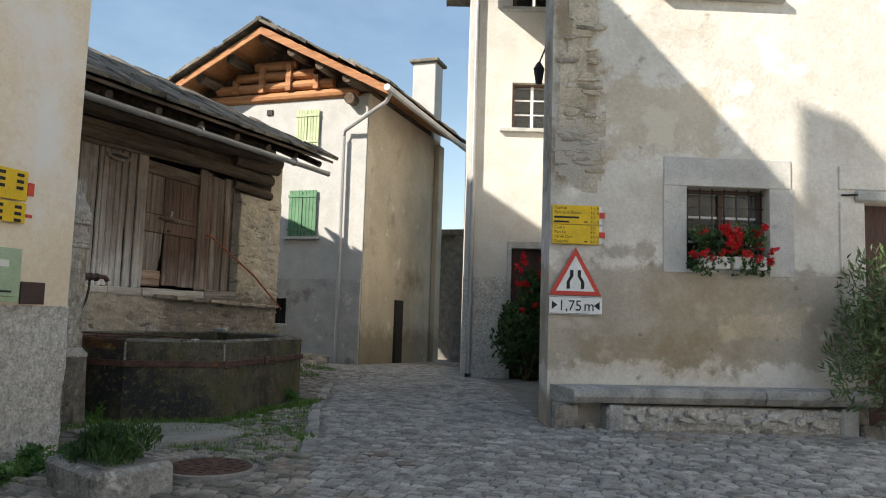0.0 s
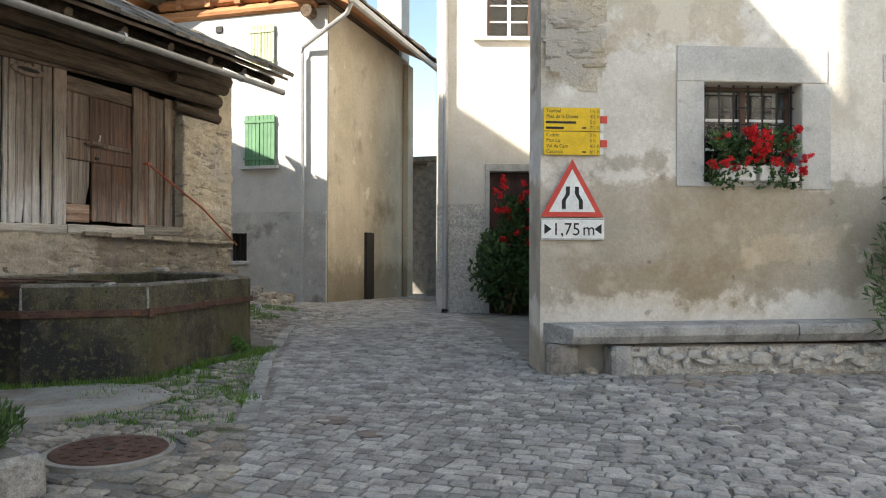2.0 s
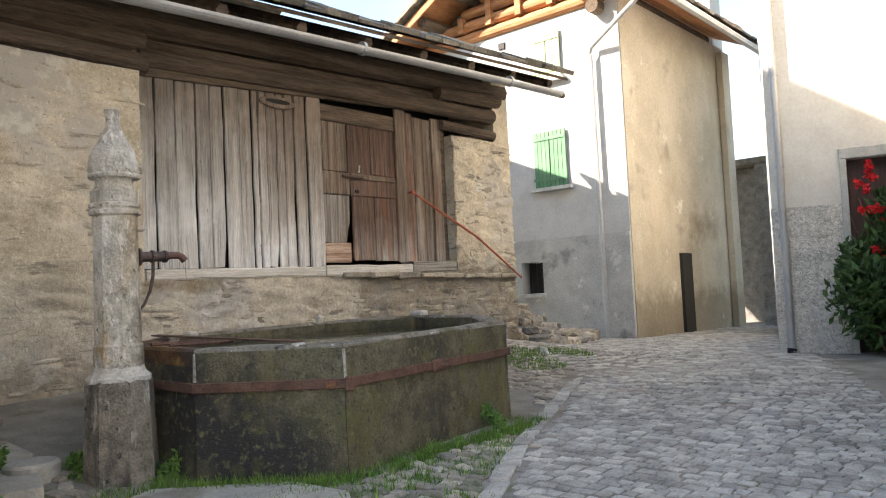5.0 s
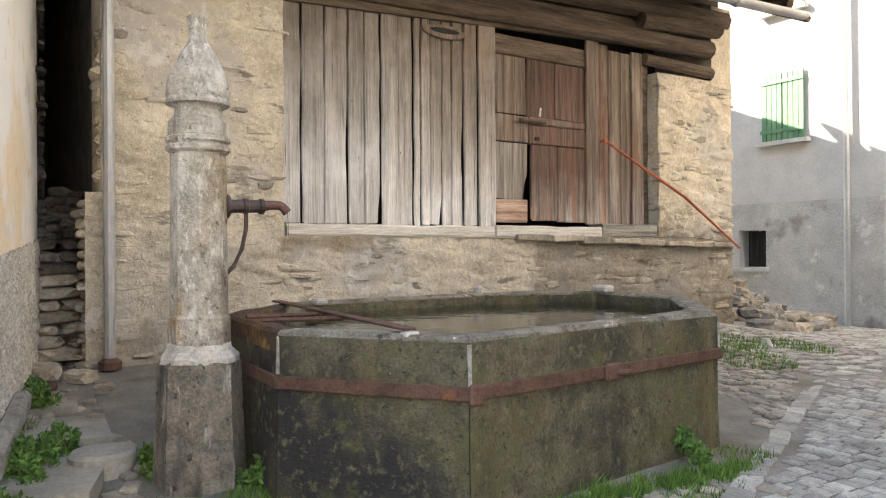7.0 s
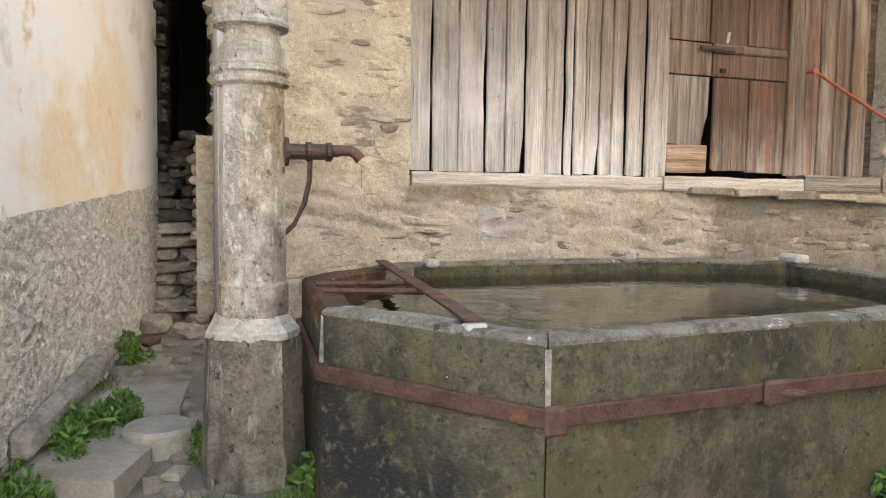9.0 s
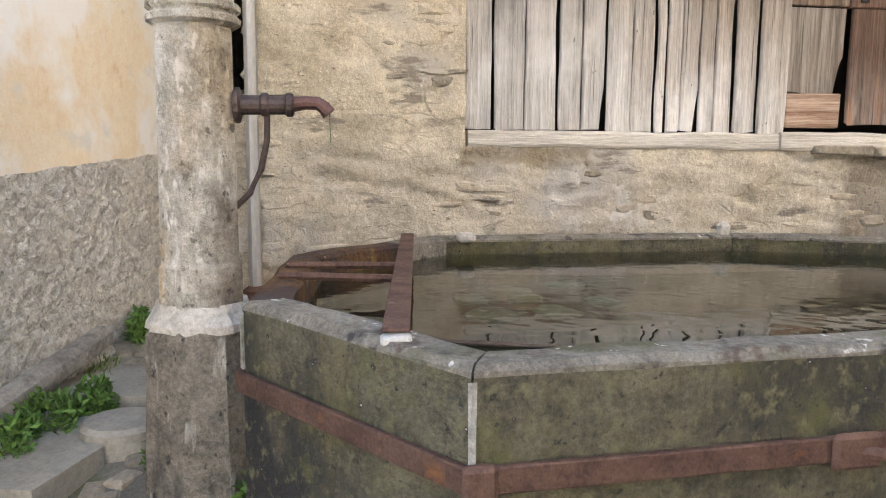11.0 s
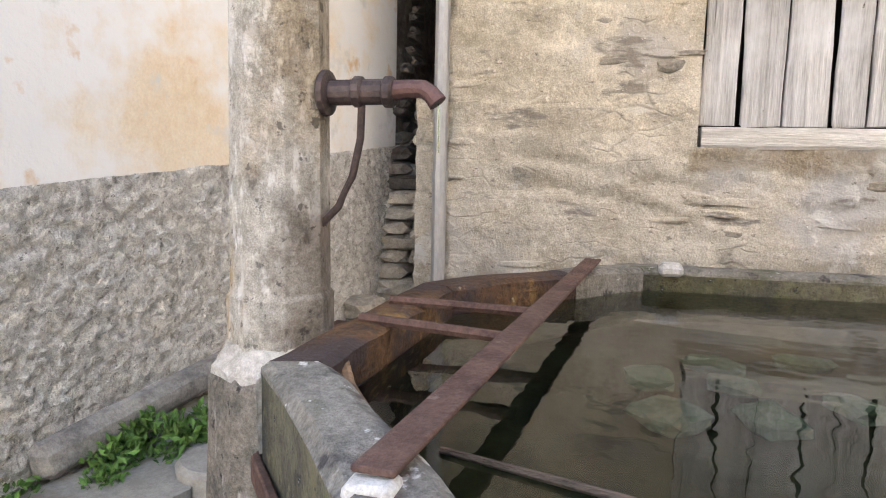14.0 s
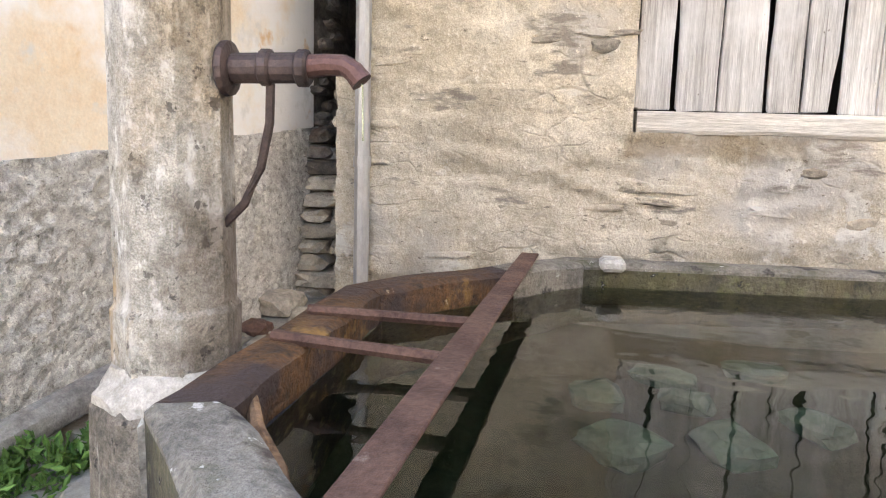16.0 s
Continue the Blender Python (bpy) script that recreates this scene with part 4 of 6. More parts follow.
for s in (-1, 1):
    b = bmesh.new()
    x1 = -11.55 + s * 4.0
    z1 = 9.46 - SL * 4.0
    q = [(-11.55, 9.46), (x1, z1), (x1, z1 + 0.08), (-11.55, 9.54)]
    lo, hi = [b.verts.new((x, 17.5, z)) for x, z in q], [b.verts.new((x, 24.5, z)) for x, z in q]
    for i in range(4):
        b.faces.new((lo[i], lo[(i + 1) % 4], hi[(i + 1) % 4], hi[i]))
    b.faces.new(lo[::-1])
    b.faces.new(hi)
    bmesh.ops.recalc_face_normals(b, faces=b.faces)
    part("roof_boards", b, M_ORANGEWOOD, yel)
    b = bmesh.new()
    q = [(-11.55, 9.30), (x1, z1 - 0.16), (x1, z1 + 0.03), (-11.55, 9.50)]
    lo, hi = [b.verts.new((x, 17.44, z)) for x, z in q], [b.verts.new((x, 17.496, z)) for x, z in q]
    for i in range(4):
        b.faces.new((lo[i], lo[(i + 1) % 4], hi[(i + 1) % 4], hi[i]))
    b.faces.new(lo[::-1])
    b.faces.new(hi)
    bmesh.ops.recalc_face_normals(b, faces=b.faces)
    part("barge_board", b, M_ORANGEWOOD, yel)
b = tube([(-7.52, 17.3, 7.42), (-7.52, 24.6, 7.36)], 0.09, 8)
part("gutter", b, M_ZINC, yel)
part("downpipe", tube([(-7.54, 17.6, 7.35), (-7.7, 17.7, 7.15), (-9.2, 18.34, 6.62), (-9.24, 18.36, 6.4), (-9.22, 18.36, 2.5), (-9.2, 18.33, 0.1)], 0.055, 8), M_ZINC, yel)
part("log_end", tube([(-9.05, 18.2, 7.5), (-9.05, 18.6, 7.5)], 0.16, 12), M_BEAM, yel)
# doorway darkness put in as a near-black box
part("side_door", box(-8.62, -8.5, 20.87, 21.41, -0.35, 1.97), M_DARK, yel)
part("side_rear_post", box(-8.56, -8.40, 24.0, 24.5, -0.3, 7.5), M_OCHRE, yel)


def shutters(x0, x1, z0, z1, material, y=18.42):
    s = tagged(thing("shutters", "", ""), "pair of closed green slatted window shutters", "shutter", group="gable house shutters")
    xm = (x0 + x1) / 2
    for a, c in ((x0, xm - 0.01), (xm + 0.01, x1)):
        n = 4
        for k in range(n):
            w = (c - a) / n
            part("board", box(a + k * w + 0.006, a + (k + 1) * w - 0.006, y, y + 0.035, z0, z1), material, s)
        for z in (z0 + 0.15, z1 - 0.2):
            part("batten", box(a - 0.02, c, y - 0.02, y - 0.002, z, z + 0.07), material, s)
    part("sill", box(x0 - 0.1, x1 + 0.1, y - 0.08, y + 0.07, z0 - 0.09, z0 - 0.01), M_GRANITE, s)
    return s


shutters(-10.83, -10.08, 6.20, 7.31, M_PALEGREEN)
shutters(-10.93, -10.05, 3.66, 4.97, M_GREENPAINT, 18.42)
shutters(-13.4, -12.65, 6.20, 7.20, M_PALEGREEN)
sw = tagged(thing("window_4", "", ""), "small dark cellar window with bars", "window", kind="structure")
# black backing supplies the cellar's lack of light
part("backing", box(-11.47, -10.88, 18.75, 18.8, 1.18, 1.91), M_DARK, sw)
for x in (-11.3, -11.15, -11.0):
    part("iron_bar", box(x, x + 0.025, 18.55, 18.575, 1.18, 1.91), M_IRON, sw)
part("sill", box(-11.6, -10.8, 18.36, 18.5, 1.09, 1.165), M_GRANITE, sw)
part("vent_block", box(-11.85, -11.66, 18.46, 18.52, 7.24, 7.40), M_IRON, yel)
# rear house with chimney
rear = tagged(thing("rear_house", "", ""), "dark stone house at the end of lane", "house", kind="structure")
part("wall_rear", box(-13.0, -5.2, 27.0, 27.4, -0.4, 4.6), M_DARKSTONE, rear)
part("wall_rear_side", box(-8.0, -7.7, 24.8, 26.99, -0.4, 4.4), M_DARKSTONE, rear)
part("roof", prism([(-13.4, 26.2), (-5.4, 26.2), (-5.4, 27.6), (-13.4, 27.6)], 4.62, 4.8), M_SLATE, rear)
ch = tagged(thing("chimney", "", ""), "pale plastered square chimney with slab cap", "chimney")
part("shaft", box(-9.9, -9.0, 25.0, 25.8, 4.61, 10.9, None, 0.02), M_GABLE, ch)
part("cap", box(-10.02, -8.88, 24.88, 25.92, 10.91, 11.03, None, 0.02), M_SLATE, ch)

# ---- peach house by the fountain ----
peach = tagged(thing("peach_house", "", ""), "house with flaking peach limewash above grey roughcast", "house", kind="structure")
MIR = pose(-4.82, 4.93, 0, 0, 0, 180 - 9.4)
band = lambda x: 1.40 + 0.065 * x + 0.012 * noise.noise(Vector((x * 5, 0, 0)))
part("wall_peach_north", wall(4.26, 1.2, 9.0, 0.446, [], MIR @ pose(0, 0.004, 0)), M_PEACH, peach)
b = rough_face(0.0, 4.26, 0.2, 1.60, 0.0145, MIR, 0.034, seed=23.0, squash=(21.0, 24.0), top=band)
box(0, 4.26, 0.003, 0.45, -0.2, 1.197, MIR, 0, b)
part("wall_peach_north_base", b, M_ROUGHCAST, peach, smooth=True)
EA = pose(-4.82, 4.93, 0, 0, 0, 90) @ Matrix.Diagonal((-1, 1, 1, 1))
b = wall(9.5, 1.47, 9.0, 0.45, [], EA)
bmesh.ops.reverse_faces(b, faces=b.faces)
part("wall_peach_east", b, M_PEACHPLAIN, peach)
b = rough_face(0.0, 6.0, -0.1, 1.48, 0.06, EA @ pose(0, -0.0, 0), 0.03, seed=17.0)
bmesh.ops.reverse_faces(b, faces=b.faces)
box(0.0, 9.5, -0.005, 0.45, -0.2, 1.467, EA, 0, b)
part("wall_peach_east_base", b, M_ROUGHCAST, peach, smooth=True)
b = bmesh.new()
q = [(-4.35, 9.0), (-14.2, 14.2), (-24.0, 9.0), (-24.0, 9.2), (-14.2, 14.42), (-4.35, 9.2)]
lo, hi = [b.verts.new((x, 5.25, z)) for x, z in q], [b.verts.new((x, -5.0, z)) for x, z in q]
for i in range(6):
    b.faces.new((lo[i], lo[(i + 1) % 6], hi[(i + 1) % 6], hi[i]))
b.faces.new(lo)
b.faces.new(hi[::-1])
bmesh.ops.recalc_face_normals(b, faces=b.faces)
part("roof", b, M_SLATE, peach)
b = bmesh.new()
for y in (4.9, -4.6):
    b.faces.new([b.verts.new((x, y, z)) for x, z in ((-4.9, 8.9), (-23.5, 8.9), (-14.2, 13.9))])
part("gable", b, M_PEACH, peach)
part("chimney_stack", box(-5.9, -5.5, -0.15, 0.25, 9.4, 12.1), M_ROUGHCAST, peach)
part("wall_peach_west", box(-23.5, -9.3, 4.2, 4.7, -0.2, 9.0), M_PEACH, peach)
# things on its street wall
mb = tagged(thing("meter_box", "", ""), "pale green metal utility box on wall", "utility box")
part("body", box(0.56, 0.92, -0.10, -0.033, 1.50, 1.90, EA), M_BOX, mb)
mbd = part("door", box(0.60, 0.88, -0.115, -0.102, 1.54, 1.86, EA, 0.004), M_BOX, mb)
part("label", box(0.68, 0.78, -0.118, -0.116, 1.76, 1.81, EA), M_POT, mbd)
part("vent", box(0.64, 0.84, -0.118, -0.116, 1.57, 1.585, EA), M_IRON, mbd)
bp1 = tagged(part("wall_plate", box(0.28, 0.50, -0.05, -0.033, 1.49, 1.66, EA, 0.003), M_BROWNPLATE), "small dark brown square plate on the wall", "plate")
for z0, z1 in ((2.27, 2.50), (2.10, 2.255)):
    s = tagged(thing("trail_sign", "", ""), "yellow hiking trail sign on peach wall", "sign", group="yellow trail signs on the peach wall")
    part("plate", box(0.52, 1.08, -0.055, -0.04, z0, z1, EA, 0.003), M_YELLOW, s)
    part("bracket", box(0.60, 0.68, -0.04, 0.0, z0 + 0.05, z0 + 0.10, EA), M_ZINC, s)
    part("arrow_tip", box(0.46, 0.517, -0.055, -0.04, z0 + 0.05, z1 - 0.08, EA), M_RED, s, "red pointed end of the sign")
    for k in range(3):
        part("text_line", box(0.72, 1.04, -0.058, -0.0555, z1 - 0.05 - 0.05 * k, z1 - 0.025 - 0.05 * k, EA), M_BLACK, s)
        part("text_line", box(0.56, 0.62, -0.058, -0.0555, z1 - 0.05 - 0.05 * k, z1 - 0.025 - 0.05 * k, EA), M_BLACK, s)

# ---- barn ----
barn = tagged(thing("barn", "", ""), "old rubble and timber barn with stone slab roof", "barn", kind="structure")
HB = pose(-8.55, 0, 0, 0, 0, 90)
inward = lambda y: HB @ pose(0, y, 0)
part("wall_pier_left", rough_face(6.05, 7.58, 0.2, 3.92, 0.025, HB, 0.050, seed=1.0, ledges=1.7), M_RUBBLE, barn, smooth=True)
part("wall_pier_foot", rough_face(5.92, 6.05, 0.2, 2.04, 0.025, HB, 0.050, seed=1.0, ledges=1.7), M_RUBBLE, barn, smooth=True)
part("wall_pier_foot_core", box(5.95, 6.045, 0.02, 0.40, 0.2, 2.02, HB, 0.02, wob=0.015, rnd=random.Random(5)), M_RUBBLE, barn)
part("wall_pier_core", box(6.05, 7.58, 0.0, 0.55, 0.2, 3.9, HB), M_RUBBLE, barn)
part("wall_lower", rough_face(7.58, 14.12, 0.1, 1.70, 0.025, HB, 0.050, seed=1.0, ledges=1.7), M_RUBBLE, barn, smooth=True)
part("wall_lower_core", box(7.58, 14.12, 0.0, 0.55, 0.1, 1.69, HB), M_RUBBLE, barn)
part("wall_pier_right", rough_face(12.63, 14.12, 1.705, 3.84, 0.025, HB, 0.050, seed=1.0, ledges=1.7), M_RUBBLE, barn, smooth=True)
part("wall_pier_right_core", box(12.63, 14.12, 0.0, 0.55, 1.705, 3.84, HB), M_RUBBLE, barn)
UP = Matrix(((1, 0, 0, 0), (0, 0, 1, 0), (0, 1, 0, 0), (0, 0, 0, 1)))
part("wall_right_end", prism([(-14.0, 0.0), (-8.56, 0.0), (-8.56, 4.9), (-13.1, 6.95), (-14.0, 7.3)], 13.75, 14.17, None, UP), M_RUBBLE, barn)
part("wall_left_end", prism([(-14.0, 0.0), (-9.11, 0.0), (-9.11, 4.95), (-13.1, 6.65), (-14.0, 6.95)], 6.06, 6.45, None, UP), M_DARKSTONE, barn)
part("wall_back", box(-14.4, -14.0, 6.0, 14.2, 0.0, 7.25), M_DARKSTONE, barn)
# backdrop whose black colour makes the barn's gaps dark
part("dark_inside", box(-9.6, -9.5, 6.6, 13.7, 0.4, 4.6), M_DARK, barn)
# stones that stand proud of the mortar
rb = random.Random(21)
count = 0
while count < 290:
    x, z = rb.uniform(6.1, 14.1), rb.uniform(0.3, 3.8)
    if 7.5 < x < 12.72 and z > 1.58:
        continue
    dense = 1.0 if (x > 10.4 and z < 1.7) or x > 12.9 else 0.5
    if rb.random() > dense:
        continue
    w = rb.uniform(0.10, 0.42)
    h = rb.uniform(0.035, 0.09) if rb.random() < 0.8 else rb.uniform(0.08, 0.14)
    part("stone", stone(HB @ pose(x, 0.004, z, 0, rb.uniform(-5, 5), 0), w, 0.085, h, rb), M_STONE if rb.random() < (0.7 if x > 10.4 and z < 1.7 else 0.3) else M_RUBBLE, barn)
    count += 1
# stone ledge under the door
for k in range(8):
    x = 10.25 + k * 0.48
    part("ledge_slab", box(x, x + 0.47, -0.12 - rb.uniform(0, 0.05), 0.1, 1.655 - 0.012 * k + rb.uniform(-0.01, 0.01), 1.72 - 0.012 * k + rb.uniform(-0.012, 0.012), HB, 0.012, wob=0.01, rnd=rb), M_STONE, barn)
# sills, bleached and sagging
def worn_beam(x0, x1, z0, z1, y0, y1, material, seed, label="", sag=0.02):
    n = max(6, round((x1 - x0) / 0.14))
    bm = bmesh.new()
    rows = []
    for i in range(n + 1):
        x = x0 + (x1 - x0) * i / n
        a = sag * noise.noise(Vector((x * 2.1, seed, 0))) + 0.4 * sag * noise.noise(Vector((x * 7, seed, 3)))
        c = sag * 0.6 * noise.noise(Vector((x * 2.6, seed + 5, 0)))
        d = y0 + sag * 0.7 * noise.noise(Vector((x * 3, seed + 9, 0)))
        pts = ((y1, z0 + a), (d + 0.012, z0 + a), (d, z0 + a + 0.018), (d, z1 + c - 0.02), (d + 0.02, z1 + c), (y1, z1 + c))
        rows.append([bm.verts.new(HB @ Vector((x, y, z))) for y, z in pts])
    for p, q in zip(rows, rows[1:]):
        for i in range(6):
            bm.faces.new((p[i], p[(i + 1) % 6], q[(i + 1) % 6], q[i]))
    bm.faces.new(rows[0][::-1])
    bm.faces.new(rows[-1])
    bmesh.ops.recalc_face_normals(bm, faces=bm.faces)
    return part("wood_sill", bm, material, barn, label)


worn_beam(7.60, 9.98, 1.695, 1.815, -0.045, 0.16, M_SILL, 2.0, "bleached wooden sill beam")
worn_beam(9.99, 11.58, 1.69, 1.825, -0.06, 0.2, M_SILL, 6.0, "", 0.03)
worn_beam(11.60, 12.55, 1.70, 1.865, -0.06, 0.2, M_GREYBEAM, 9.0, "grey split sill beam")


def plank(x0, x1, z0, z1, y, material, r, name="plank", notch=0.0, parent=None, wave=0.015, torn=0.0):
    """An uneven board with wavy edges and worn ends; notch bites into its lower corner."""
    n = 14
    bm = bmesh.new()
    rows = []
    o = r.uniform(0, 90)
    for i in range(n + 1):
        z = z0 + (z1 - z0) * i / n
        a = x0 + wave * noise.noise(Vector((o, z * 2.2, 0))) + 0.3 * wave * noise.noise(Vector((o, z * 9, 2)))
        c = x1 + wave * noise.noise(Vector((o + 7, z * 2.2, 0))) + 0.3 * wave * noise.noise(Vector((o + 7, z * 9, 2)))
        bite = 6 if parent else 2
        if notch and i < bite:
            c -= notch * (1 - i / bite) ** 0.6
        m = (a + c) / 2
        d = y + 0.008 * noise.noise(Vector((o + 3, z, 0)))
        cup = 0.006 * noise.noise(Vector((o + 11, z * 0.5, 0)))
        rows.append([bm.verts.new(HB @ Vector((p[0], p[1], p[2] + (torn * r.uniform(-1, 1) if i == 0 else 0)))) for p in ((a, d + 0.03, z), (a + 0.002, d + 0.006, z), (a + 0.010, d, z), (m, d + cup, z), (c - 0.010, d, z), (c - 0.002, d + 0.006, z), (c, d + 0.03, z))])
    for p, q in zip(rows, rows[1:]):
        for i in range(6):
            bm.faces.new((p[i], p[i + 1], q[i + 1], q[i]))
    bm.faces.new(rows[0][::-1])
    bm.faces.new(rows[-1])
    bmesh.ops.recalc_face_normals(bm, faces=bm.faces)
    return part(name, bm, material, parent or barn)


top_of = lambda x: 3.93 + 0.055 * (x - 7.6)
x = 7.59
ws = [0.23, 0.25, 0.27, 0.19, 0.20, 0.21, 0.20, 0.09, 0.12, 0.16, 0.13, 0.16, 0.20]
tot = sum(ws)
for k, w in enumerate(ws):
    w = w * 2.27 / tot
    plank(x + 0.004, x + w - rb.uniform(0.006, 0.024), 1.815 + rb.uniform(0, 0.02), top_of(x) + rb.uniform(-0.02, 0.02), 0.10 + rb.uniform(-0.014, 0.014), M_PLANK, rb, notch=0.03 if k in (4, 9) else 0.0, torn=0.012)
    x += w
plank(9.87, 10.09, 1.80, 4.12, 0.075, M_PLANK, rb, torn=0.02)
part("vent_board", lathe([(0.0, -0.004), (1.0, 0.0), (1.0, 0.022), (0.9, 0.03)], 18, HB @ pose(9.41, 0.085, 3.88, 90, 0, 0) @ Matrix.Diagonal((0.27, 0.075, 1, 1))), M_BROWNWOOD, barn, "carved oval board over a vent slot")
# black oval drawn for the slot's unlit depth
part("vent_slot", lathe([(1.0, 0.0), (0.9, 0.004)], 14, HB @ pose(9.41, 0.054, 3.89, 90, 0, 0) @ Matrix.Diagonal((0.19, 0.03, 1, 1))), M_DARK, barn)
# barn door, patched and broken at its foot
bd = tagged(thing("door_3", "", ""), "brown weathered plank barn door with a wooden latch bar and broken foot", "door", kind="structure")
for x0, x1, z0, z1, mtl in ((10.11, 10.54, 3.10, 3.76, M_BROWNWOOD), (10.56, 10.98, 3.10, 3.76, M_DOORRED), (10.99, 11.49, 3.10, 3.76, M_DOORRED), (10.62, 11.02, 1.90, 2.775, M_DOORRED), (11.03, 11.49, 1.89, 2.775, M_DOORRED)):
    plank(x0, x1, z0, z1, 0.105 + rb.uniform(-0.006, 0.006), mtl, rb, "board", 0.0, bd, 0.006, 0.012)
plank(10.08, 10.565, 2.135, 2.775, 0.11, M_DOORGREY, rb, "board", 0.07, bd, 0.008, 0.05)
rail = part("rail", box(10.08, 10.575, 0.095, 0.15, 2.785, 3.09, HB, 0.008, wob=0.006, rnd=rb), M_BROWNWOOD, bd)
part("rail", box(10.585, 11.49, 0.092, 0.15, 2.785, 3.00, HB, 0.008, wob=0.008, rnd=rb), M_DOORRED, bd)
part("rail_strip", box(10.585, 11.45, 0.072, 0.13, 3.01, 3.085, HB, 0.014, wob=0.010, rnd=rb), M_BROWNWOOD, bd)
part("latch_bar", box(10.40, 10.80, 0.035, 0.070, 3.015, 3.055, HB, 0.012, wob=0.004, rnd=rb), M_BEAM, rail)
part("peg", tube([HB @ Vector((10.72, 0.07, 3.10)), HB @ Vector((10.73, 0.06, 3.20))], 0.014, 6), M_SILL, rail)
part("bolt", box(10.66, 10.72, 0.07, 0.108, 2.82, 2.86, HB), M_IRON, rail)
part("patch_board", box(10.10, 10.55, 0.09, 0.125, 1.865, 2.125, HB, 0.015, wob=0.014, rnd=rb), M_PATCH, bd, "pale reddish patch board")
part("top_rail", box(10.08, 11.49, 0.09, 0.15, 3.77, 3.99, HB, 0.01, wob=0.006, rnd=rb), M_BEAM, bd)
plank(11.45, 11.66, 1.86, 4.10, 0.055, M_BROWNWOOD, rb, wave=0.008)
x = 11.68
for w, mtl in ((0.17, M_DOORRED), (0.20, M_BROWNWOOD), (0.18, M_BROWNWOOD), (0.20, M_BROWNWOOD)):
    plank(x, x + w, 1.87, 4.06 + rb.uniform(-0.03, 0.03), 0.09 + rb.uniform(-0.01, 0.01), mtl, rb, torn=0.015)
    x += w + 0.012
plank(12.47, 12.62, 1.87, 4.06, 0.14, M_BEAM, rb)
part("eave_boards", prism([(6.0, 4.3), (14.15, 4.6), (14.15, 5.20), (6.0, 4.84)], -8.78, -8.74, None, Matrix(((0, 0, 1, 0), (1, 0, 0, 0), (0, 1, 0, 0), (0, 0, 0, 1)))), M_BEAM, barn)
b = bmesh.new()
prism([(7.55, 3.90), (12.95, 4.20), (12.95, 4.52), (7.55, 4.30)], 0.055, 0.12, b, HB @ Matrix(((1, 0, 0, 0), (0, 0, 1, 0), (0, 1, 0, 0), (0, 0, 0, 1))))
part("fascia", b, M_BEAM, barn, "dark plank over the boards")
part("head_beam", tube([(-8.60, 7.6, 4.10), (-8.56, 10.5, 4.20), (-8.55, 13.68, 4.27)], [0.10, 0.11, 0.125], 10), M_BEAM, barn)
part("log", tube([(-8.60, 12.45, 4.00), (-8.56, 13.72, 3.95)], [0.075, 0.085], 10), M_BEAM, barn)
part("log", tube([(-8.50, 12.3, 4.45), (-8.35, 13.62, 4.48)], [0.10, 0.11], 10), M_BEAM, barn)
part("log", tube([(-8.6, 5.9, 4.06), (-8.6, 7.68, 4.02)], 0.12, 8), M_BEAM, barn)
part("log", tube([(-8.65, 5.9, 4.30), (-8.65, 7.68, 4.28)], 0.13, 8), M_BEAM, barn)
part("wall_plate", tube([(-8.62, 5.9, 4.42), (-8.62, 14.1, 4.74)], 0.14, 8), M_BEAM, barn)
for k in range(9):
    y = 6.0 + k * 1.0
    e = 0.047 * (y - 6.0)
    part("rafter", tube([(-7.55, y, 4.30 + e), (-14.8, y, 7.46 + e)], 0.075, 6), M_BEAM, barn)
e0, e1 = 4.38, 4.38 + 0.047 * 8.5
b = bmesh.new()
# left end extended out of view to y 5.45 to keep skylight off alley
q = [(-7.42, 5.45, e0 - 0.02), (-7.42, 14.35, e1 - 0.02), (-15.0, 14.35, e1 + 3.32), (-15.0, 5.45, e0 + 3.32)]
lo, hi = [b.verts.new(p) for p in q], [b.verts.new((p[0], p[1], p[2] + 0.05)) for p in q]
for i in range(4):
    b.faces.new((lo[i], lo[(i + 1) % 4], hi[(i + 1) % 4], hi[i]))
b.faces.new(lo[::-1])
b.faces.new(hi)
bmesh.ops.recalc_face_normals(b, faces=b.faces)
part("roof_boards", b, M_BEAM, barn)
b = bmesh.new()
q = [(-15.0, 5.75, e0 + 3.37), (-15.0, 14.35, e1 + 3.37), (-22, 14.35, e1), (-22, 5.75, e0)]
b.faces.new([b.verts.new(p) for p in q])
part("roof_rear", b, M_SLATE, barn)


# roof slabs, laid course over course
def slab_at(p, u, v, n, w, l, t, r):
    bm = bmesh.new()
    pts = []
    for a, c in ((-0.5, 0), (0.5, 0), (0.5, 1), (-0.5, 1)):
        pts.append(Vector(p) + u * (a * w + r.uniform(-0.03, 0.03)) + v * (c * l + r.uniform(-0.03, 0.03)))
    lo, hi = [bm.verts.new(x) for x in pts], [bm.verts.new(x + n * t) for x in pts]
    for i in range(4):
        bm.faces.new((lo[i], lo[(i + 1) % 4], hi[(i + 1) % 4], hi[i]))
    bm.faces.new(hi)
    bm.faces.new(lo[::-1])
    bmesh.ops.recalc_face_normals(bm, faces=bm.faces)
    return bm


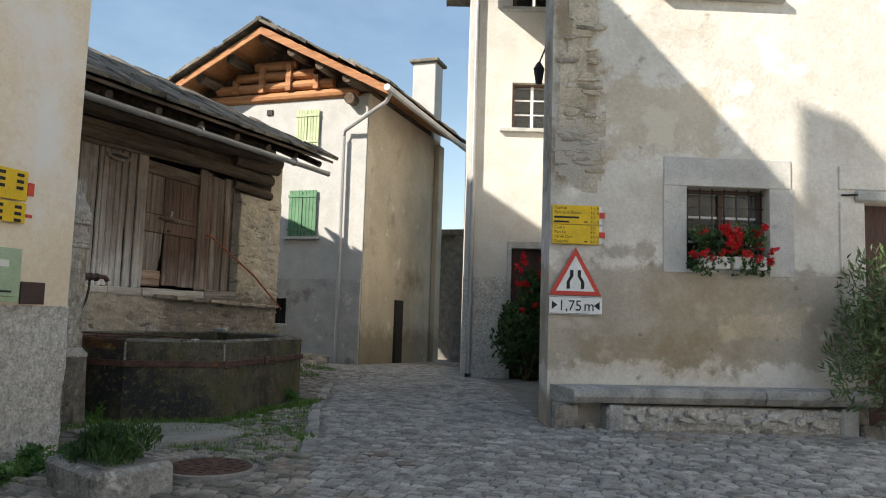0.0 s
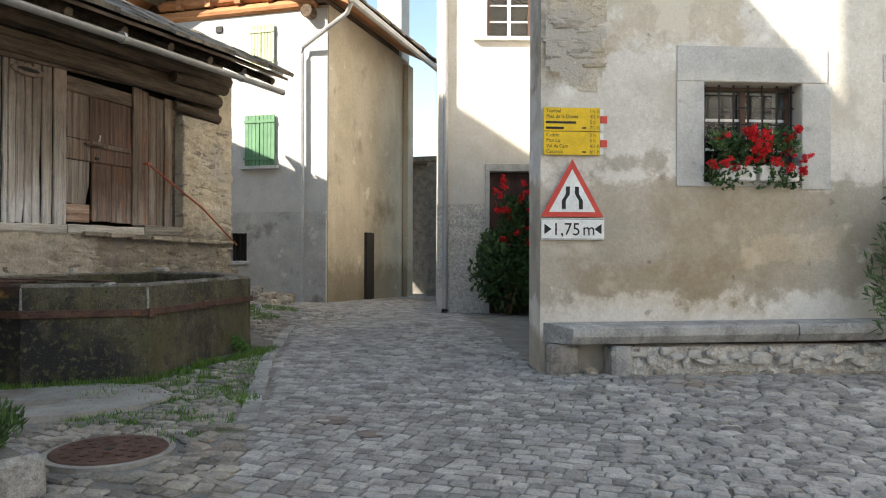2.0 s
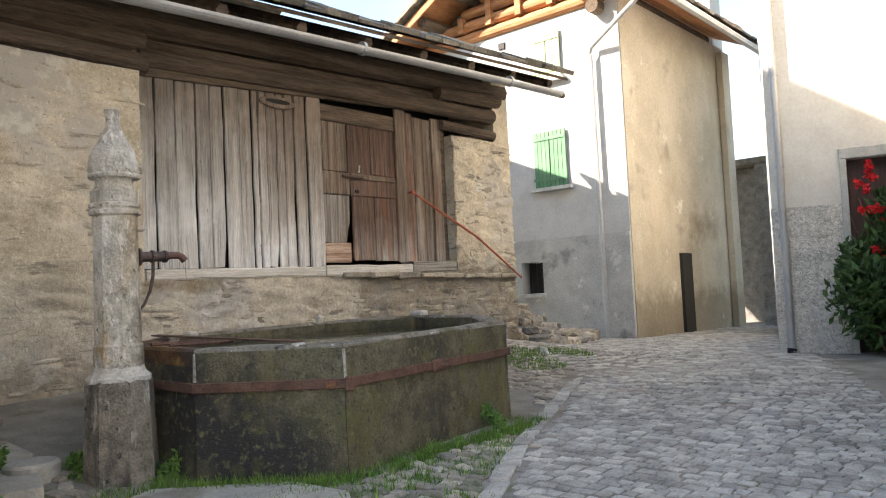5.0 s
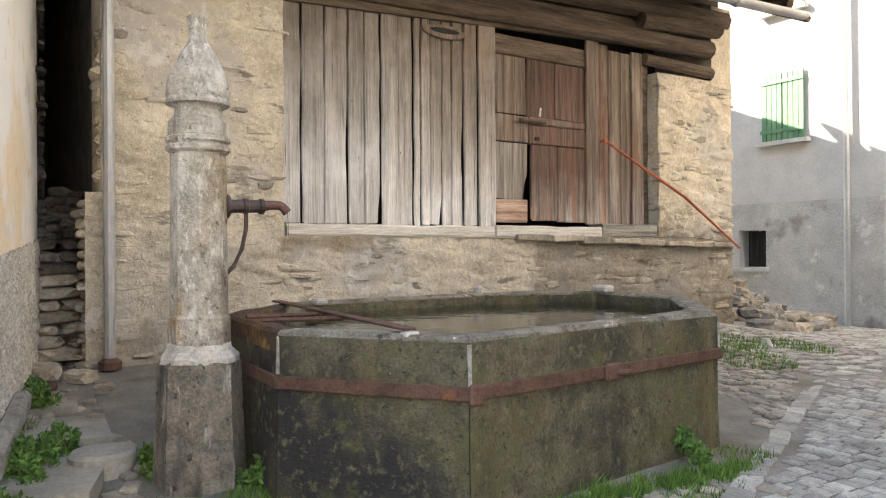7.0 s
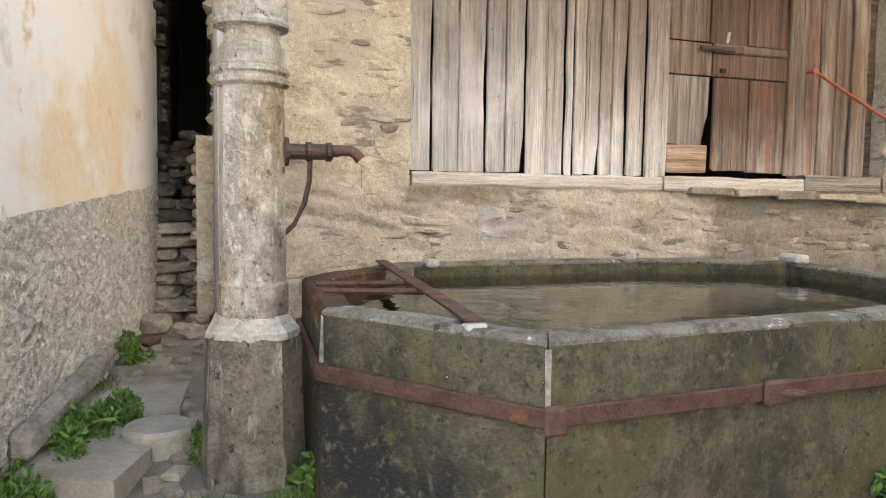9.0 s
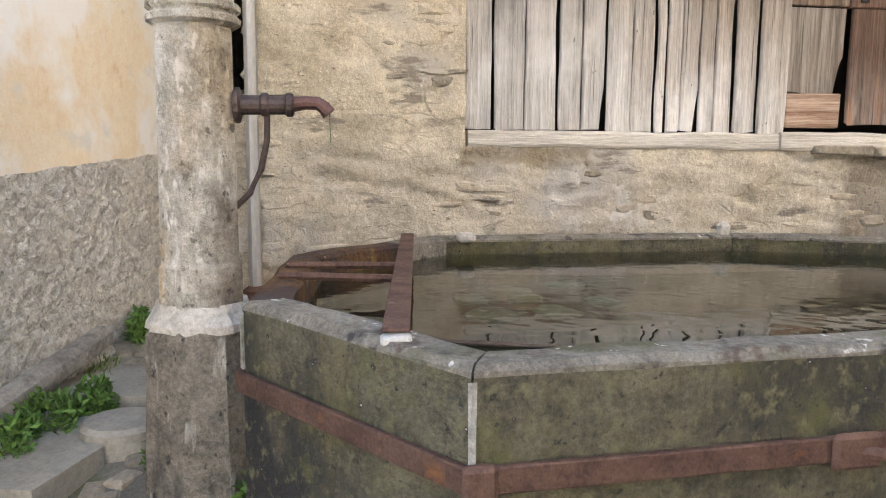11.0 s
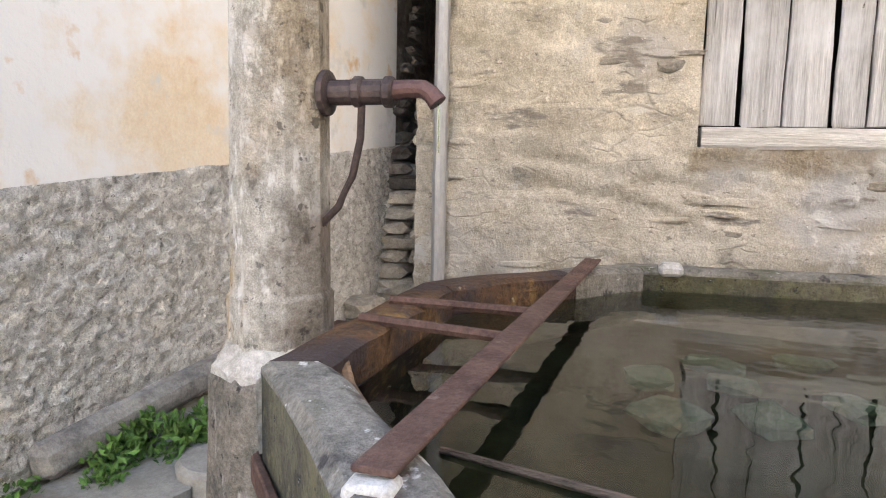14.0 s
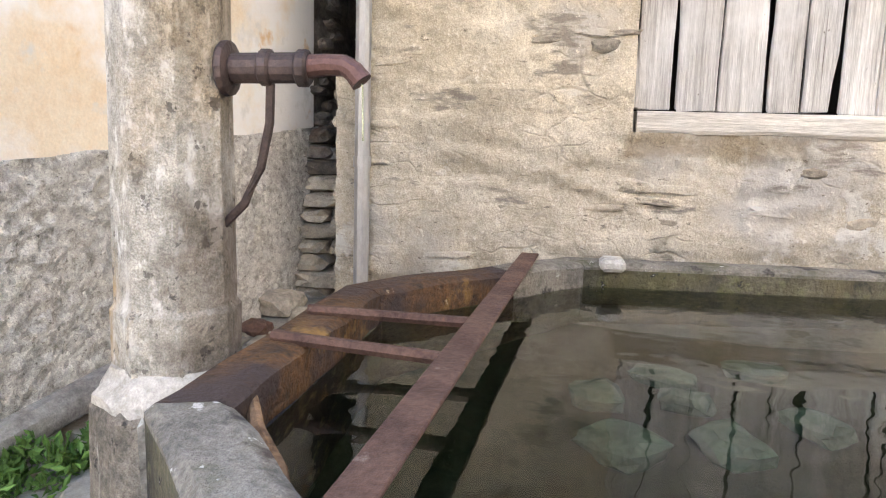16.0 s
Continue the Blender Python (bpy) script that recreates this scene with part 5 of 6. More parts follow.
def slab_roof(eave0, eave1, up, parent, width, courses, step, r, limit):
    u = (Vector(eave1) - Vector(eave0))
    length = u.length
    u.normalize()
    v = Vector(up).normalized()
    n = u.cross(v)
    n = n if n.z > 0 else -n
    made = 0
    for c in range(courses):
        s = -0.1
        while s < length:
            w = width * r.uniform(0.6, 1.3)
            p = Vector(eave0) + u * (s + w / 2) + v * (c * step - 0.03 + r.uniform(-0.05, 0.05)) + n * (0.06 + 0.01 * r.random())
            tilt = (v + n * r.uniform(0.0, 0.09)).normalized()
            part("roof_slab", slab_at(p, u, tilt, n, w, step * 1.5, r.uniform(0.035, 0.085), r), M_SLATE, parent)
            made += 1
            s += w * 0.97
        if made > limit:
            break


rr = random.Random(31)
# slabs follow the unseen roof extension that blocks skylight over the alley
slab_roof((-7.40, 5.45, e0 + 0.0), (-7.40, 14.15, e1 + 0.0), (-7.58, 0, 3.34), barn, 0.5, 14, 0.42, rr, 280)
slab_roof((-7.52, 17.4, 7.50), (-7.52, 24.5, 7.50), (-4.03, 0, 2.04), yel, 0.6, 8, 0.56, rr, 110)
slab_roof((-15.58, 17.4, 7.50), (-15.58, 24.5, 7.50), (4.03, 0, 2.04), yel, 0.6, 8, 0.56, rr, 110)
# gutter and its pipe
gut = tagged(thing("gutter", "", ""), "grey half-round metal gutter along the barn eave", "gutter")
b = bmesh.new()
pa, pb = Vector((-7.36, 5.7, 4.16)), Vector((-7.36, 14.0, 4.50))
rings = []
for p in (pa, pb):
    rings.append([b.verts.new(p + Vector((0.075 * math.cos(a), 0, 0.075 * math.sin(a)))) for a in [math.pi + math.pi * k / 8 for k in range(9)]] + [b.verts.new(p + Vector((0.068 * math.cos(a), 0, 0.068 * math.sin(a)))) for a in [2 * math.pi - math.pi * k / 8 for k in range(9)]])
for i in range(18):
    b.faces.new((rings[0][i], rings[0][(i + 1) % 18], rings[1][(i + 1) % 18], rings[1][i]))
b.faces.new(rings[0][::-1])
b.faces.new(rings[1])
part("trough", b, M_ZINC, gut)
for y in (9.7, 12.6):
    zc = 4.16 + 0.041 * (y - 5.7)
    part("joint", tube([(-7.36, y, zc - 0.01), (-7.36, y + 0.05, zc - 0.01)], 0.083, 10), M_ZINC, gut)
part("eave_pole", tube([(-7.45, 12.8, 4.46), (-7.45, 14.22, 4.50)], 0.05, 7), M_BEAM, gut)
bp = tagged(thing("barn_downpipe", "", ""), "grey metal downpipe on the barn wall", "pipe")
part("pipe", tube([(-7.5, 5.85, 4.14), (-7.9, 5.9, 4.02), (-8.42, 6.1, 3.85), (-8.46, 6.09, 3.6), (-8.46, 6.09, 1.5), (-8.46, 6.09, 0.66)], 0.045, 10), M_ZINC, bp)
part("joint", tube([(-8.46, 6.09, 1.46), (-8.46, 6.09, 1.52)], 0.053, 10), M_ZINC, bp)
part("foot", lathe([(0.09, 0.62), (0.09, 0.68), (0.05, 0.71)], 10, pose(-8.46, 6.09, 0)), M_RUST, bp)
rod = tagged(thing("iron_rod", "", ""), "long thin red rusty iron rod leaning across barn door", "rod")
part("rod", tube([(-8.42, 11.60, 2.85), (-8.36, 12.25, 2.52), (-8.33, 12.9, 2.22), (-8.33, 14.02, 1.56)], [0.016, 0.018, 0.018, 0.015], 8), M_REDROD, rod)
part("eye", lathe([(0.022, -0.012), (0.034, -0.008), (0.034, 0.008), (0.022, 0.012)], 12, pose(-8.42, 11.585, 2.86, 0, 90, 0)), M_REDROD, rod)
part("wall_staple", tube([(-8.42, 11.585, 2.86), (-8.52, 11.585, 2.86)], 0.014, 6), M_REDROD, rod)
hp = tagged(part("house_number", box(10.55, 10.64, 0.0, 0.012, 4.10, 4.20, HB @ pose(0, 0.035, 0)), plain("blue_enamel", (0.03, 0.05, 0.25), 0.4)), "tiny blue enamel number plate on a dark beam", "sign")
# rubble steps in the alley
rubble = random.Random(51)
alley = tagged(thing("alley_wall", "", ""), "low dry stone wall closing a dark narrow alley", "wall", kind="structure")
part("core", box(-9.6, -8.98, 5.45, 6.05, 0.2, 1.55), M_DARKSTONE, alley)
for k in range(11):
    z = 0.62 + k * 0.10
    y = 5.52
    while y < 6.0:
        w = rubble.uniform(0.24, 0.46)
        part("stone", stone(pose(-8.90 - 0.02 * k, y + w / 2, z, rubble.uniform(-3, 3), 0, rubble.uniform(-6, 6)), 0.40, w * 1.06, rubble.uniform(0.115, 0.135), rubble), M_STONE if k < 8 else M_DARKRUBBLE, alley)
        y += w
for k in range(34):
    part("stone", stone(pose(-8.76, 6.13 + rubble.uniform(-0.03, 0.02), 0.65 + k * 0.096, rubble.uniform(-5, 5), 0, rubble.uniform(-12, 12)), 0.34, rubble.uniform(0.14, 0.26), rubble.uniform(0.11, 0.14), rubble), M_RUBBLE if rubble.random() < 0.75 else M_STONE, alley)
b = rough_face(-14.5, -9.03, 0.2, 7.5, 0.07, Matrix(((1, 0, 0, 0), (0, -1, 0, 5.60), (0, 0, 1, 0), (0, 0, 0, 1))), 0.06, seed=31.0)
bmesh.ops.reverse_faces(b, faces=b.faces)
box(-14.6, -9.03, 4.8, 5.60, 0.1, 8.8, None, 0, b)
part("alley_side", b, M_DARKRUBBLE, alley, "dark brown rubble side of the alley, shade put in its colour")
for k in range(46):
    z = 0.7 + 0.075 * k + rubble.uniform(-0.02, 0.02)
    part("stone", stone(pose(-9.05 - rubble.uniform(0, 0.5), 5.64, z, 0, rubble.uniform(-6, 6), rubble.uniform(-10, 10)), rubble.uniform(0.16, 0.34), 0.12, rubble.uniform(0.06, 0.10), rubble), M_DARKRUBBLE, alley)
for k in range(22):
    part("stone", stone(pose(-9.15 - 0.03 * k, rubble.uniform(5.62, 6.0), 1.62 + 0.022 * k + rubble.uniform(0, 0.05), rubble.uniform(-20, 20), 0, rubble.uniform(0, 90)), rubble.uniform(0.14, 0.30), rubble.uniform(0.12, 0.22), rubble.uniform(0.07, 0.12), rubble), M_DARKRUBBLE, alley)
for k in range(17):
    part("stone", stone(pose(-8.70 - rubble.uniform(0, 0.05), 5.955 + rubble.uniform(-0.025, 0.025), 0.60 + k * 0.085, rubble.uniform(-6, 6), 0, rubble.uniform(-14, 14)), 0.30, rubble.uniform(0.10, 0.17), rubble.uniform(0.075, 0.11), rubble), M_STONE if k % 3 == 0 else M_RUBBLE, alley)
# black backdrop closes the alley in place of its unlit depth
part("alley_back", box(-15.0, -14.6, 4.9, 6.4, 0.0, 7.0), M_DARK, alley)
for k, (x, y, s) in enumerate(((-8.45, 5.62, 0.34), (-8.25, 5.85, 0.26), (-8.10, 5.60, 0.20), (-8.55, 5.95, 0.22), (-7.95, 6.0, 0.14))):
    tagged(part("loose_stone", stone(pose(x, y, gz(x, y) + s * 0.12, 0, 0, 40 * k), s, s * 0.8, s * 0.5, rubble), M_STONE if k != 2 else M_RUST), "loose stone lying on the ground by the alley", "stone", group="loose stones by the alley")

# ---- fountain ----
RO = [(-5.55, 6.43), (-4.76, 7.03), (-4.96, 9.04), (-6.05, 10.12), (-7.15, 10.25), (-7.60, 9.10), (-7.50, 7.22), (-6.66, 6.48)]


def inset(d):
    out = []
    n = len(RO)
    for i in range(n):
        a, p, c = Vector(RO[i - 1]), Vector(RO[i]), Vector(RO[(i + 1) % n])
        n1 = Vector((-(p - a).y, (p - a).x)).normalized()
        n2 = Vector((-(c - p).y, (c - p).x)).normalized()
        k = (n1 + n2) / (1 + n1.dot(n2))
        out.append((p.x + k.x * d, p.y + k.y * d))
    return out


RI = inset(0.155)
ZT = 1.16
ftn = tagged(thing("fountain_trough", "", ""), "large octagonal mossy stone fountain trough full of water", "fountain")
for i in range(8):
    j = (i + 1) % 8
    rust = i in (7, 6)
    zr = ZT - (0.11 if rust else 0.024)
    pieces = [("side_slab", 0.15, zr, M_TROUGH, 0.002, 0.998)]
    if i == 6:
        pieces += [("rim", zr, ZT, M_RIM, 0.002, 0.40), ("rim", zr, ZT, M_RIMRUST, 0.404, 0.998)]
    else:
        pieces += [("rim", zr, ZT, M_RIM if not rust else M_RIMRUST, 0.002, 0.998)]
    for name, z0, z1, mtl, f0, f1 in pieces:
        nseg = 14
        bm = bmesh.new()
        o0, o1, i0, i1 = Vector(RO[i]), Vector(RO[j]), Vector(RI[i]), Vector(RI[j])
        rows = []
        for k in range(nseg + 1):
            f = f0 + (f1 - f0) * k / nseg
            po, pi = o0.lerp(o1, f), i0.lerp(i1, f)
            w = 0.012 * noise.noise(Vector((po.x * 3, po.y * 3, 1.0)))
            w2 = 0.035 * noise.noise(Vector((pi.x * 4, pi.y * 4, 5.0))) if name == "rim" else 0
            nz = 0.020 * noise.noise(Vector((po.x * 2.5, po.y * 2.5, 9.0))) if name == "rim" else 0
            nrm = (po - pi).normalized()
            po2, pi2 = po + nrm * w, pi + nrm * w2
            if name == "rim":
                pts = [(po2, z0), (po2, max(z1 - 0.015 + nz, z0 + 0.001)), (po2 - nrm * 0.02, z1 + abs(nz)), (pi2 + nrm * 0.03, z1 + abs(nz)), (pi2, z1 - 0.015 + abs(nz)), (pi2, z0)]
            else:
                pts = [(po2 + nrm * 0.015, z0), (po2, (z0 + z1) / 2), (po2, z1), (pi2, z1), (pi2, z0)]
            rows.append([bm.verts.new((p.x, p.y, z)) for p, z in pts])
        m_ = len(rows[0])
        for p, q in zip(rows, rows[1:]):
            for a in range(m_):
                bm.faces.new((p[a], p[(a + 1) % m_], q[(a + 1) % m_], q[a]))
        bm.faces.new(rows[0][::-1])
        bm.faces.new(rows[-1])
        bmesh.ops.recalc_face_normals(bm, faces=bm.faces)
        part(name, bm, mtl, ftn)
    # iron band
    bo, bc = Vector(RO[i]), Vector(RO[j])
    d = (bc - bo).normalized()
    nr = Vector((d.y, -d.x))
    z = 0.875
    mm = Matrix(((d.x, nr.x, 0, bo.x), (d.y, nr.y, 0, bo.y), (0, 0, 1, 0), (0, 0, 0, 1)))
    band = part("iron_band", box(-0.012, (bc - bo).length + 0.012, 0.004, 0.026, z, z + 0.065, mm, 0.004), M_RUST, ftn, "rusty iron band")
    if i in (0, 1, 7, 2):
        part("joint_mortar", box(-0.005, 0.006, 0.0, 0.009, 0.945, ZT - 0.03, mm, 0, None, 0.007, rs), M_JOINT, ftn, "pale mortar joint")
    if i == 1:
        part("band_clamp", box(0.90, 1.04, 0.024, 0.05, z - 0.015, z + 0.08, mm, 0.012), M_RUST, band)
        part("band_bolt", tube([mm @ Vector((0.97, 0.03, z + 0.03)), mm @ Vector((1.05, 0.085, z + 0.03))], 0.016, 8), M_RUST, band)
        part("band_clamp", box(-0.03, 0.05, 0.02, 0.055, z - 0.02, z + 0.08, mm, 0.012), M_RUST, band)
part("bottom", prism(inset(0.15), 0.18, 0.50), M_BED, ftn)
part("mortar_stub", box(-7.40, -7.27, 7.36, 7.46, ZT - 0.02, ZT + 0.03, None, 0.015), M_CEMENT, ftn)
part("mortar_stub", lathe([(0.035, 0), (0.045, 0.06), (0.02, 0.085)], 8, pose(-7.50, 9.04, ZT - 0.01)), M_CEMENT, ftn)
part("mortar_stub", box(-7.13, -6.92, 10.06, 10.18, ZT - 0.01, ZT + 0.06, None, 0.02), M_CEMENT, ftn)
b = bmesh.new()
wv = [b.verts.new((x, y, 1.065)) for x, y in inset(0.16)]
b.faces.new(wv)
water = tagged(part("water", b, M_WATER), "still greenish clear water in the stone trough", "water", kind="structure")
rw = random.Random(61)
for x, y, w, l, turn in ((-6.28, 7.36, 0.24, 0.22, 40), (-6.75, 7.54, 0.26, 0.16, 65), (-6.58, 7.32, 0.22, 0.17, 10), (-6.57, 7.58, 0.18, 0.15, 80), (-6.31, 7.66, 0.24, 0.18, 20), (-6.45, 7.92, 0.20, 0.16, 30), (-6.85, 7.85, 0.22, 0.15, 75)):
    tagged(part("sunken_stone", stone(pose(x, y, 0.50 + 0.05, 0, 0, turn), w, l, 0.13, rw), M_SUNKEN), "pale green stone lying under water in the trough", "stone", group="sunken stones")
# flat strap and bars across the corner
strap = tagged(thing("iron_strap", "", ""), "flat rusty iron strap lying across the trough rim", "strap")
sa, sb = Vector((-5.03, 6.88, ZT + 0.018)), Vector((-7.36, 7.08, ZT + 0.018))
d = (sb - sa).normalized()
part("strap", box(0, (sb - sa).length, -0.036, 0.036, 0, 0.012, Matrix.Translation(sa) @ d.to_track_quat("X", "Z").to_matrix().to_4x4(), 0.003), M_RUST, strap)
part("mortar_pad", box(-5.06, -5.0, 6.84, 6.92, ZT - 0.01, ZT + 0.010, None, 0.006, None, 0.006, rs), M_CEMENT, strap)
for p0, f in (((-6.0, 6.50), 0.385), ((-6.27, 6.50), 0.53)):
    q = sa.lerp(sb, f)
    part("bar", tube([(p0[0], p0[1], ZT + 0.012), (q.x, q.y, ZT + 0.006)], 0.016, 6), M_RUST, strap)
stick = tagged(thing("branch", "", ""), "broken barked branch standing in the fountain water", "branch")
part("limb", tube([(-5.735, 6.555, 1.13), (-5.62, 6.615, 1.10), (-5.52, 6.69, 1.075), (-5.33, 6.78, 1.03)], [0.012, 0.016, 0.02, 0.024], 8), M_BRANCH, stick)
stick2 = tagged(thing("branch", "", ""), "thin dark twig floating on the water", "branch")
part("limb", tube([(-5.40, 6.89, 1.07), (-5.31, 7.16, 1.072), (-5.25, 7.40, 1.068)], [0.007, 0.009, 0.005], 6), M_BEAM, stick2)
# column
CC = pose(-6.12, 6.195, 0, 0, 0, 8)
col = tagged(thing("fountain_column", "", ""), "weathered octagonal granite fountain column with a carved cap", "fountain column")
part("base", lathe([(0.25, 0.15), (0.245, 0.30), (0.225, 0.75), (0.22, 0.95), (0.20, 0.985)], 8, CC, math.pi / 8), M_COLBASE, col, "dark worn granite base")
b = lathe([(0.205, 0.965), (0.205, 0.99), (0.178, 1.03), (0.160, 1.06)], 24, CC)
for v in b.verts:
    v.co += 0.022 * noise.noise_vector(v.co * 14)
part("collar", b, M_CEMENT, col, "cracked white mortar collar")
part("shaft", lathe([(0.163, 1.05), (0.163, 1.20), (0.152, 1.215), (0.145, 2.10)], 8, CC, math.pi / 8), M_COLUMN, col)
part("ring", lathe([(0.146, 2.085), (0.168, 2.098), (0.170, 2.118), (0.154, 2.128), (0.154, 2.136), (0.170, 2.146), (0.170, 2.166), (0.150, 2.176)], 16, CC), M_COLUMN, col)
part("capital", lathe([(0.150, 2.17), (0.158, 2.18), (0.156, 2.255), (0.130, 2.275), (0.122, 2.32), (0.135, 2.345)], 8, CC, math.pi / 8), M_COLUMN, col)
part("lip", lathe([(0.130, 2.338), (0.166, 2.346), (0.170, 2.362), (0.160, 2.380)], 16, CC), M_COLUMN, col)
b = lathe([(0.152, 2.372), (0.160, 2.40), (0.156, 2.46), (0.135, 2.53), (0.100, 2.60), (0.072, 2.66), (0.055, 2.705)], 16, CC)
bmesh.ops.subdivide_edges(b, edges=b.edges[:], cuts=1, use_grid_fill=True)
for v in b.verts:
    v.co += 0.018 * noise.noise_vector(v.co * 16)
part("cap", b, M_COLUMN, col, "carved pine-cone cap mottled with lichen", True)
part("finial", lathe([(0.050, 2.69), (0.046, 2.76), (0.056, 2.80), (0.056, 2.825)], 10, CC), M_COLUMN, col)
spout = tagged(thing("spout", "", ""), "rusty iron water pipe spout with curved tip", "spout")
ZS = 1.805
S0 = Vector((-6.115, 6.32, ZS))
part("flange", lathe([(0.064, 0.0), (0.068, 0.006), (0.066, 0.020), (0.044, 0.026)], 16, pose(-6.115, 6.335, ZS, -90, 0, 0)), M_PIPEIRON, spout)
part("pipe", tube([S0, (-6.11, 6.545, ZS + 0.004)], 0.037, 14), M_PIPEIRON, spout)
for y in (6.448, 6.54):
    part("ring", lathe([(0.038, -0.016), (0.045, -0.010), (0.045, 0.010), (0.038, 0.016)], 14, pose(-6.11, y, ZS + 0.003, -90, 0, 0)), M_PIPEIRON, spout)
part("tip", tube([(-6.11, 6.545, ZS + 0.006), (-6.105, 6.60, ZS + 0.012), (-6.10, 6.645, ZS + 0.010), (-6.097, 6.668, ZS - 0.004), (-6.095, 6.688, ZS - 0.028)], [0.030, 0.026, 0.026, 0.026, 0.028], 12), M_TIP, spout, "bent copper-red tip")
part("brace", tube([(-6.115, 6.455, ZS - 0.035), (-6.115, 6.452, ZS - 0.13), (-6.115, 6.428, ZS - 0.24), (-6.115, 6.385, ZS - 0.33), (-6.115, 6.33, ZS - 0.385)], 0.012, 8), M_PIPEIRON, spout)
part("water_thread", tube([(-6.094, 6.690, ZS - 0.03), (-6.092, 6.692, 1.70), (-6.092, 6.693, 1.64)], 0.002, 6), M_WATER, spout)

# ---- on the ground ----
slab = tagged(part("ground_slab", prism([(-5.62, 6.15), (-5.45, 5.72), (-5.05, 5.48), (-4.65, 5.45), (-4.3, 5.7), (-4.08, 6.1), (-4.06, 6.5), (-4.5, 6.8), (-5.0, 6.75)], 0.2, 0.315), M_PAVE), "large worn flat stone slab before the fountain", "slab")
man = tagged(thing("manhole_cover", "", ""), "round rusty cast-iron manhole cover set in cobbles", "manhole cover")
MC = pose(-3.5, 5.14, 0)
part("cover", lathe([(0.33, 0.2), (0.33, 0.278), (0.32, 0.284)], 36, MC), M_IRONCOVER, man)
for r in (0.10, 0.18, 0.26):
    for k in range(round(r * 60)):
        a = 2 * math.pi * k / round(r * 60)
        part("tread", box(-0.018, 0.018, -0.018, 0.018, 0.283, 0.289, MC @ pose(r * math.cos(a), r * math.sin(a), 0, 0, 0, math.degrees(a))), M_IRONCOVER, man)
part("lift_hole", lathe([(0.03, 0.284), (0.03, 0.287)], 10, MC), M_BLACK, man)
part("frame", lathe([(0.37, 0.2), (0.37, 0.274), (0.36, 0.276)], 36, MC), M_PAVE, man)
for k, (x, y, r) in enumerate(((-2.54, 6.18, 0.12), (-2.16, 5.94, 0.10))):
    tagged(part("drain_cap", lathe([(r, 0.2), (r, gz(x, y) + 0.014)], 20, pose(x, y, 0)), M_CAP), "small round iron valve cap in cobbles", "valve cap", group="valve caps")
pl = tagged(thing("planter", "", ""), "rough grey stone planter with a low green bush", "planter")
PM = pose(-3.75, 4.36, 0, 0, 0, -22)
part("tub", box(-0.38, 0.38, -0.27, 0.27, 0.1, 0.44, PM, 0.03, wob=0.03, rnd=rs), M_PLANTER, pl)
part("soil", box(-0.31, 0.31, -0.20, 0.20, 0.38, 0.447, PM), M_GROUND, pl)
leaf_cloud("leaves", (0.0, 0.0, 0.55), (0.36, 0.27, 0.20), 5000, 0.022, M_BUSH, pl, 77, 2.6, PM, 0.8)
flat = tagged(part("paving_slab", prism([(-8.1, 5.3), (-7.6, 5.28), (-7.5, 5.75), (-8.05, 5.8)], 0.2, 0.53), M_PAVE), "flat grey paving stone by the peach wall", "paving stone", group="paving by the peach wall")
tagged(part("paving_slab", prism([(-7.55, 5.3), (-6.85, 5.3), (-6.74, 5.85), (-7.45, 5.9)], 0.2, 0.475), M_PAVE), "flat grey paving stone by the peach wall", "paving stone", group="paving by the peach wall")
tagged(part("paving_slab", prism([(-6.78, 5.3), (-6.0, 5.2), (-5.9, 5.62), (-6.30, 5.74), (-6.70, 5.60)], 0.2, 0.415), M_PAVE), "flat grey paving stone by the peach wall", "paving stone", group="paving by the peach wall")
tagged(part("round_stone", lathe([(0.17, 0.2), (0.175, 0.445), (0.155, 0.465)], 18, pose(-6.49, 5.76, 0)), M_PAVE), "round flat-topped stone standing by fountain", "stone")
tagged(part("post_stub", lathe([(0.10, 0.15), (0.09, 0.42), (0.04, 0.55)], 8, pose(-7.0, 12.6, 0)), M_GRANITE), "small worn stone post at barn corner", "post")
tagged(part("foot_beam", box(0.0, 1.25, -0.11, -0.022, -0.13, 0.0, MIR @ pose(1.35, 0, 0.56, 0, -7, 0), 0.03, wob=0.02, rnd=rs), M_DARKSTONE), "long dark stone kerb at the foot of the peach wall", "kerb")
for k in range(16):
    x, y = -10.6 + rs.uniform(-1.0, 1.4), 18.2 - rs.uniform(0.0, 0.9)
    s = rs.uniform(0.25, 0.6)
    tagged(part("boulder", stone(pose(x, y, gz(x, y) + s * 0.2, 0, 0, 30 * k), s, s * 0.8, s * 0.6, rs), M_STONE), "grey rubble stone heaped at house foot", "stone", group="rubble by the gable house")


bank = random.Random(81)
for layer in range(5):
    for k in range(13 - 2 * layer):
        y = 14.35 + k * 0.30 + bank.uniform(-0.05, 0.05)
        x = -8.25 - 0.22 * layer - 0.10 * k + bank.uniform(-0.08, 0.08)
        s = bank.uniform(0.28, 0.45)
        tagged(part("bank_stone", stone(pose(x, y, gz(x, y) + 0.06 + 0.15 * layer, 0, 0, bank.uniform(0, 180)), s, s * 0.85, s * 0.5, bank), M_STONE if bank.random() < 0.6 else M_DARKSTONE), "rough grey stone in the low bank beside barn", "stone", group="stone bank beside the barn")


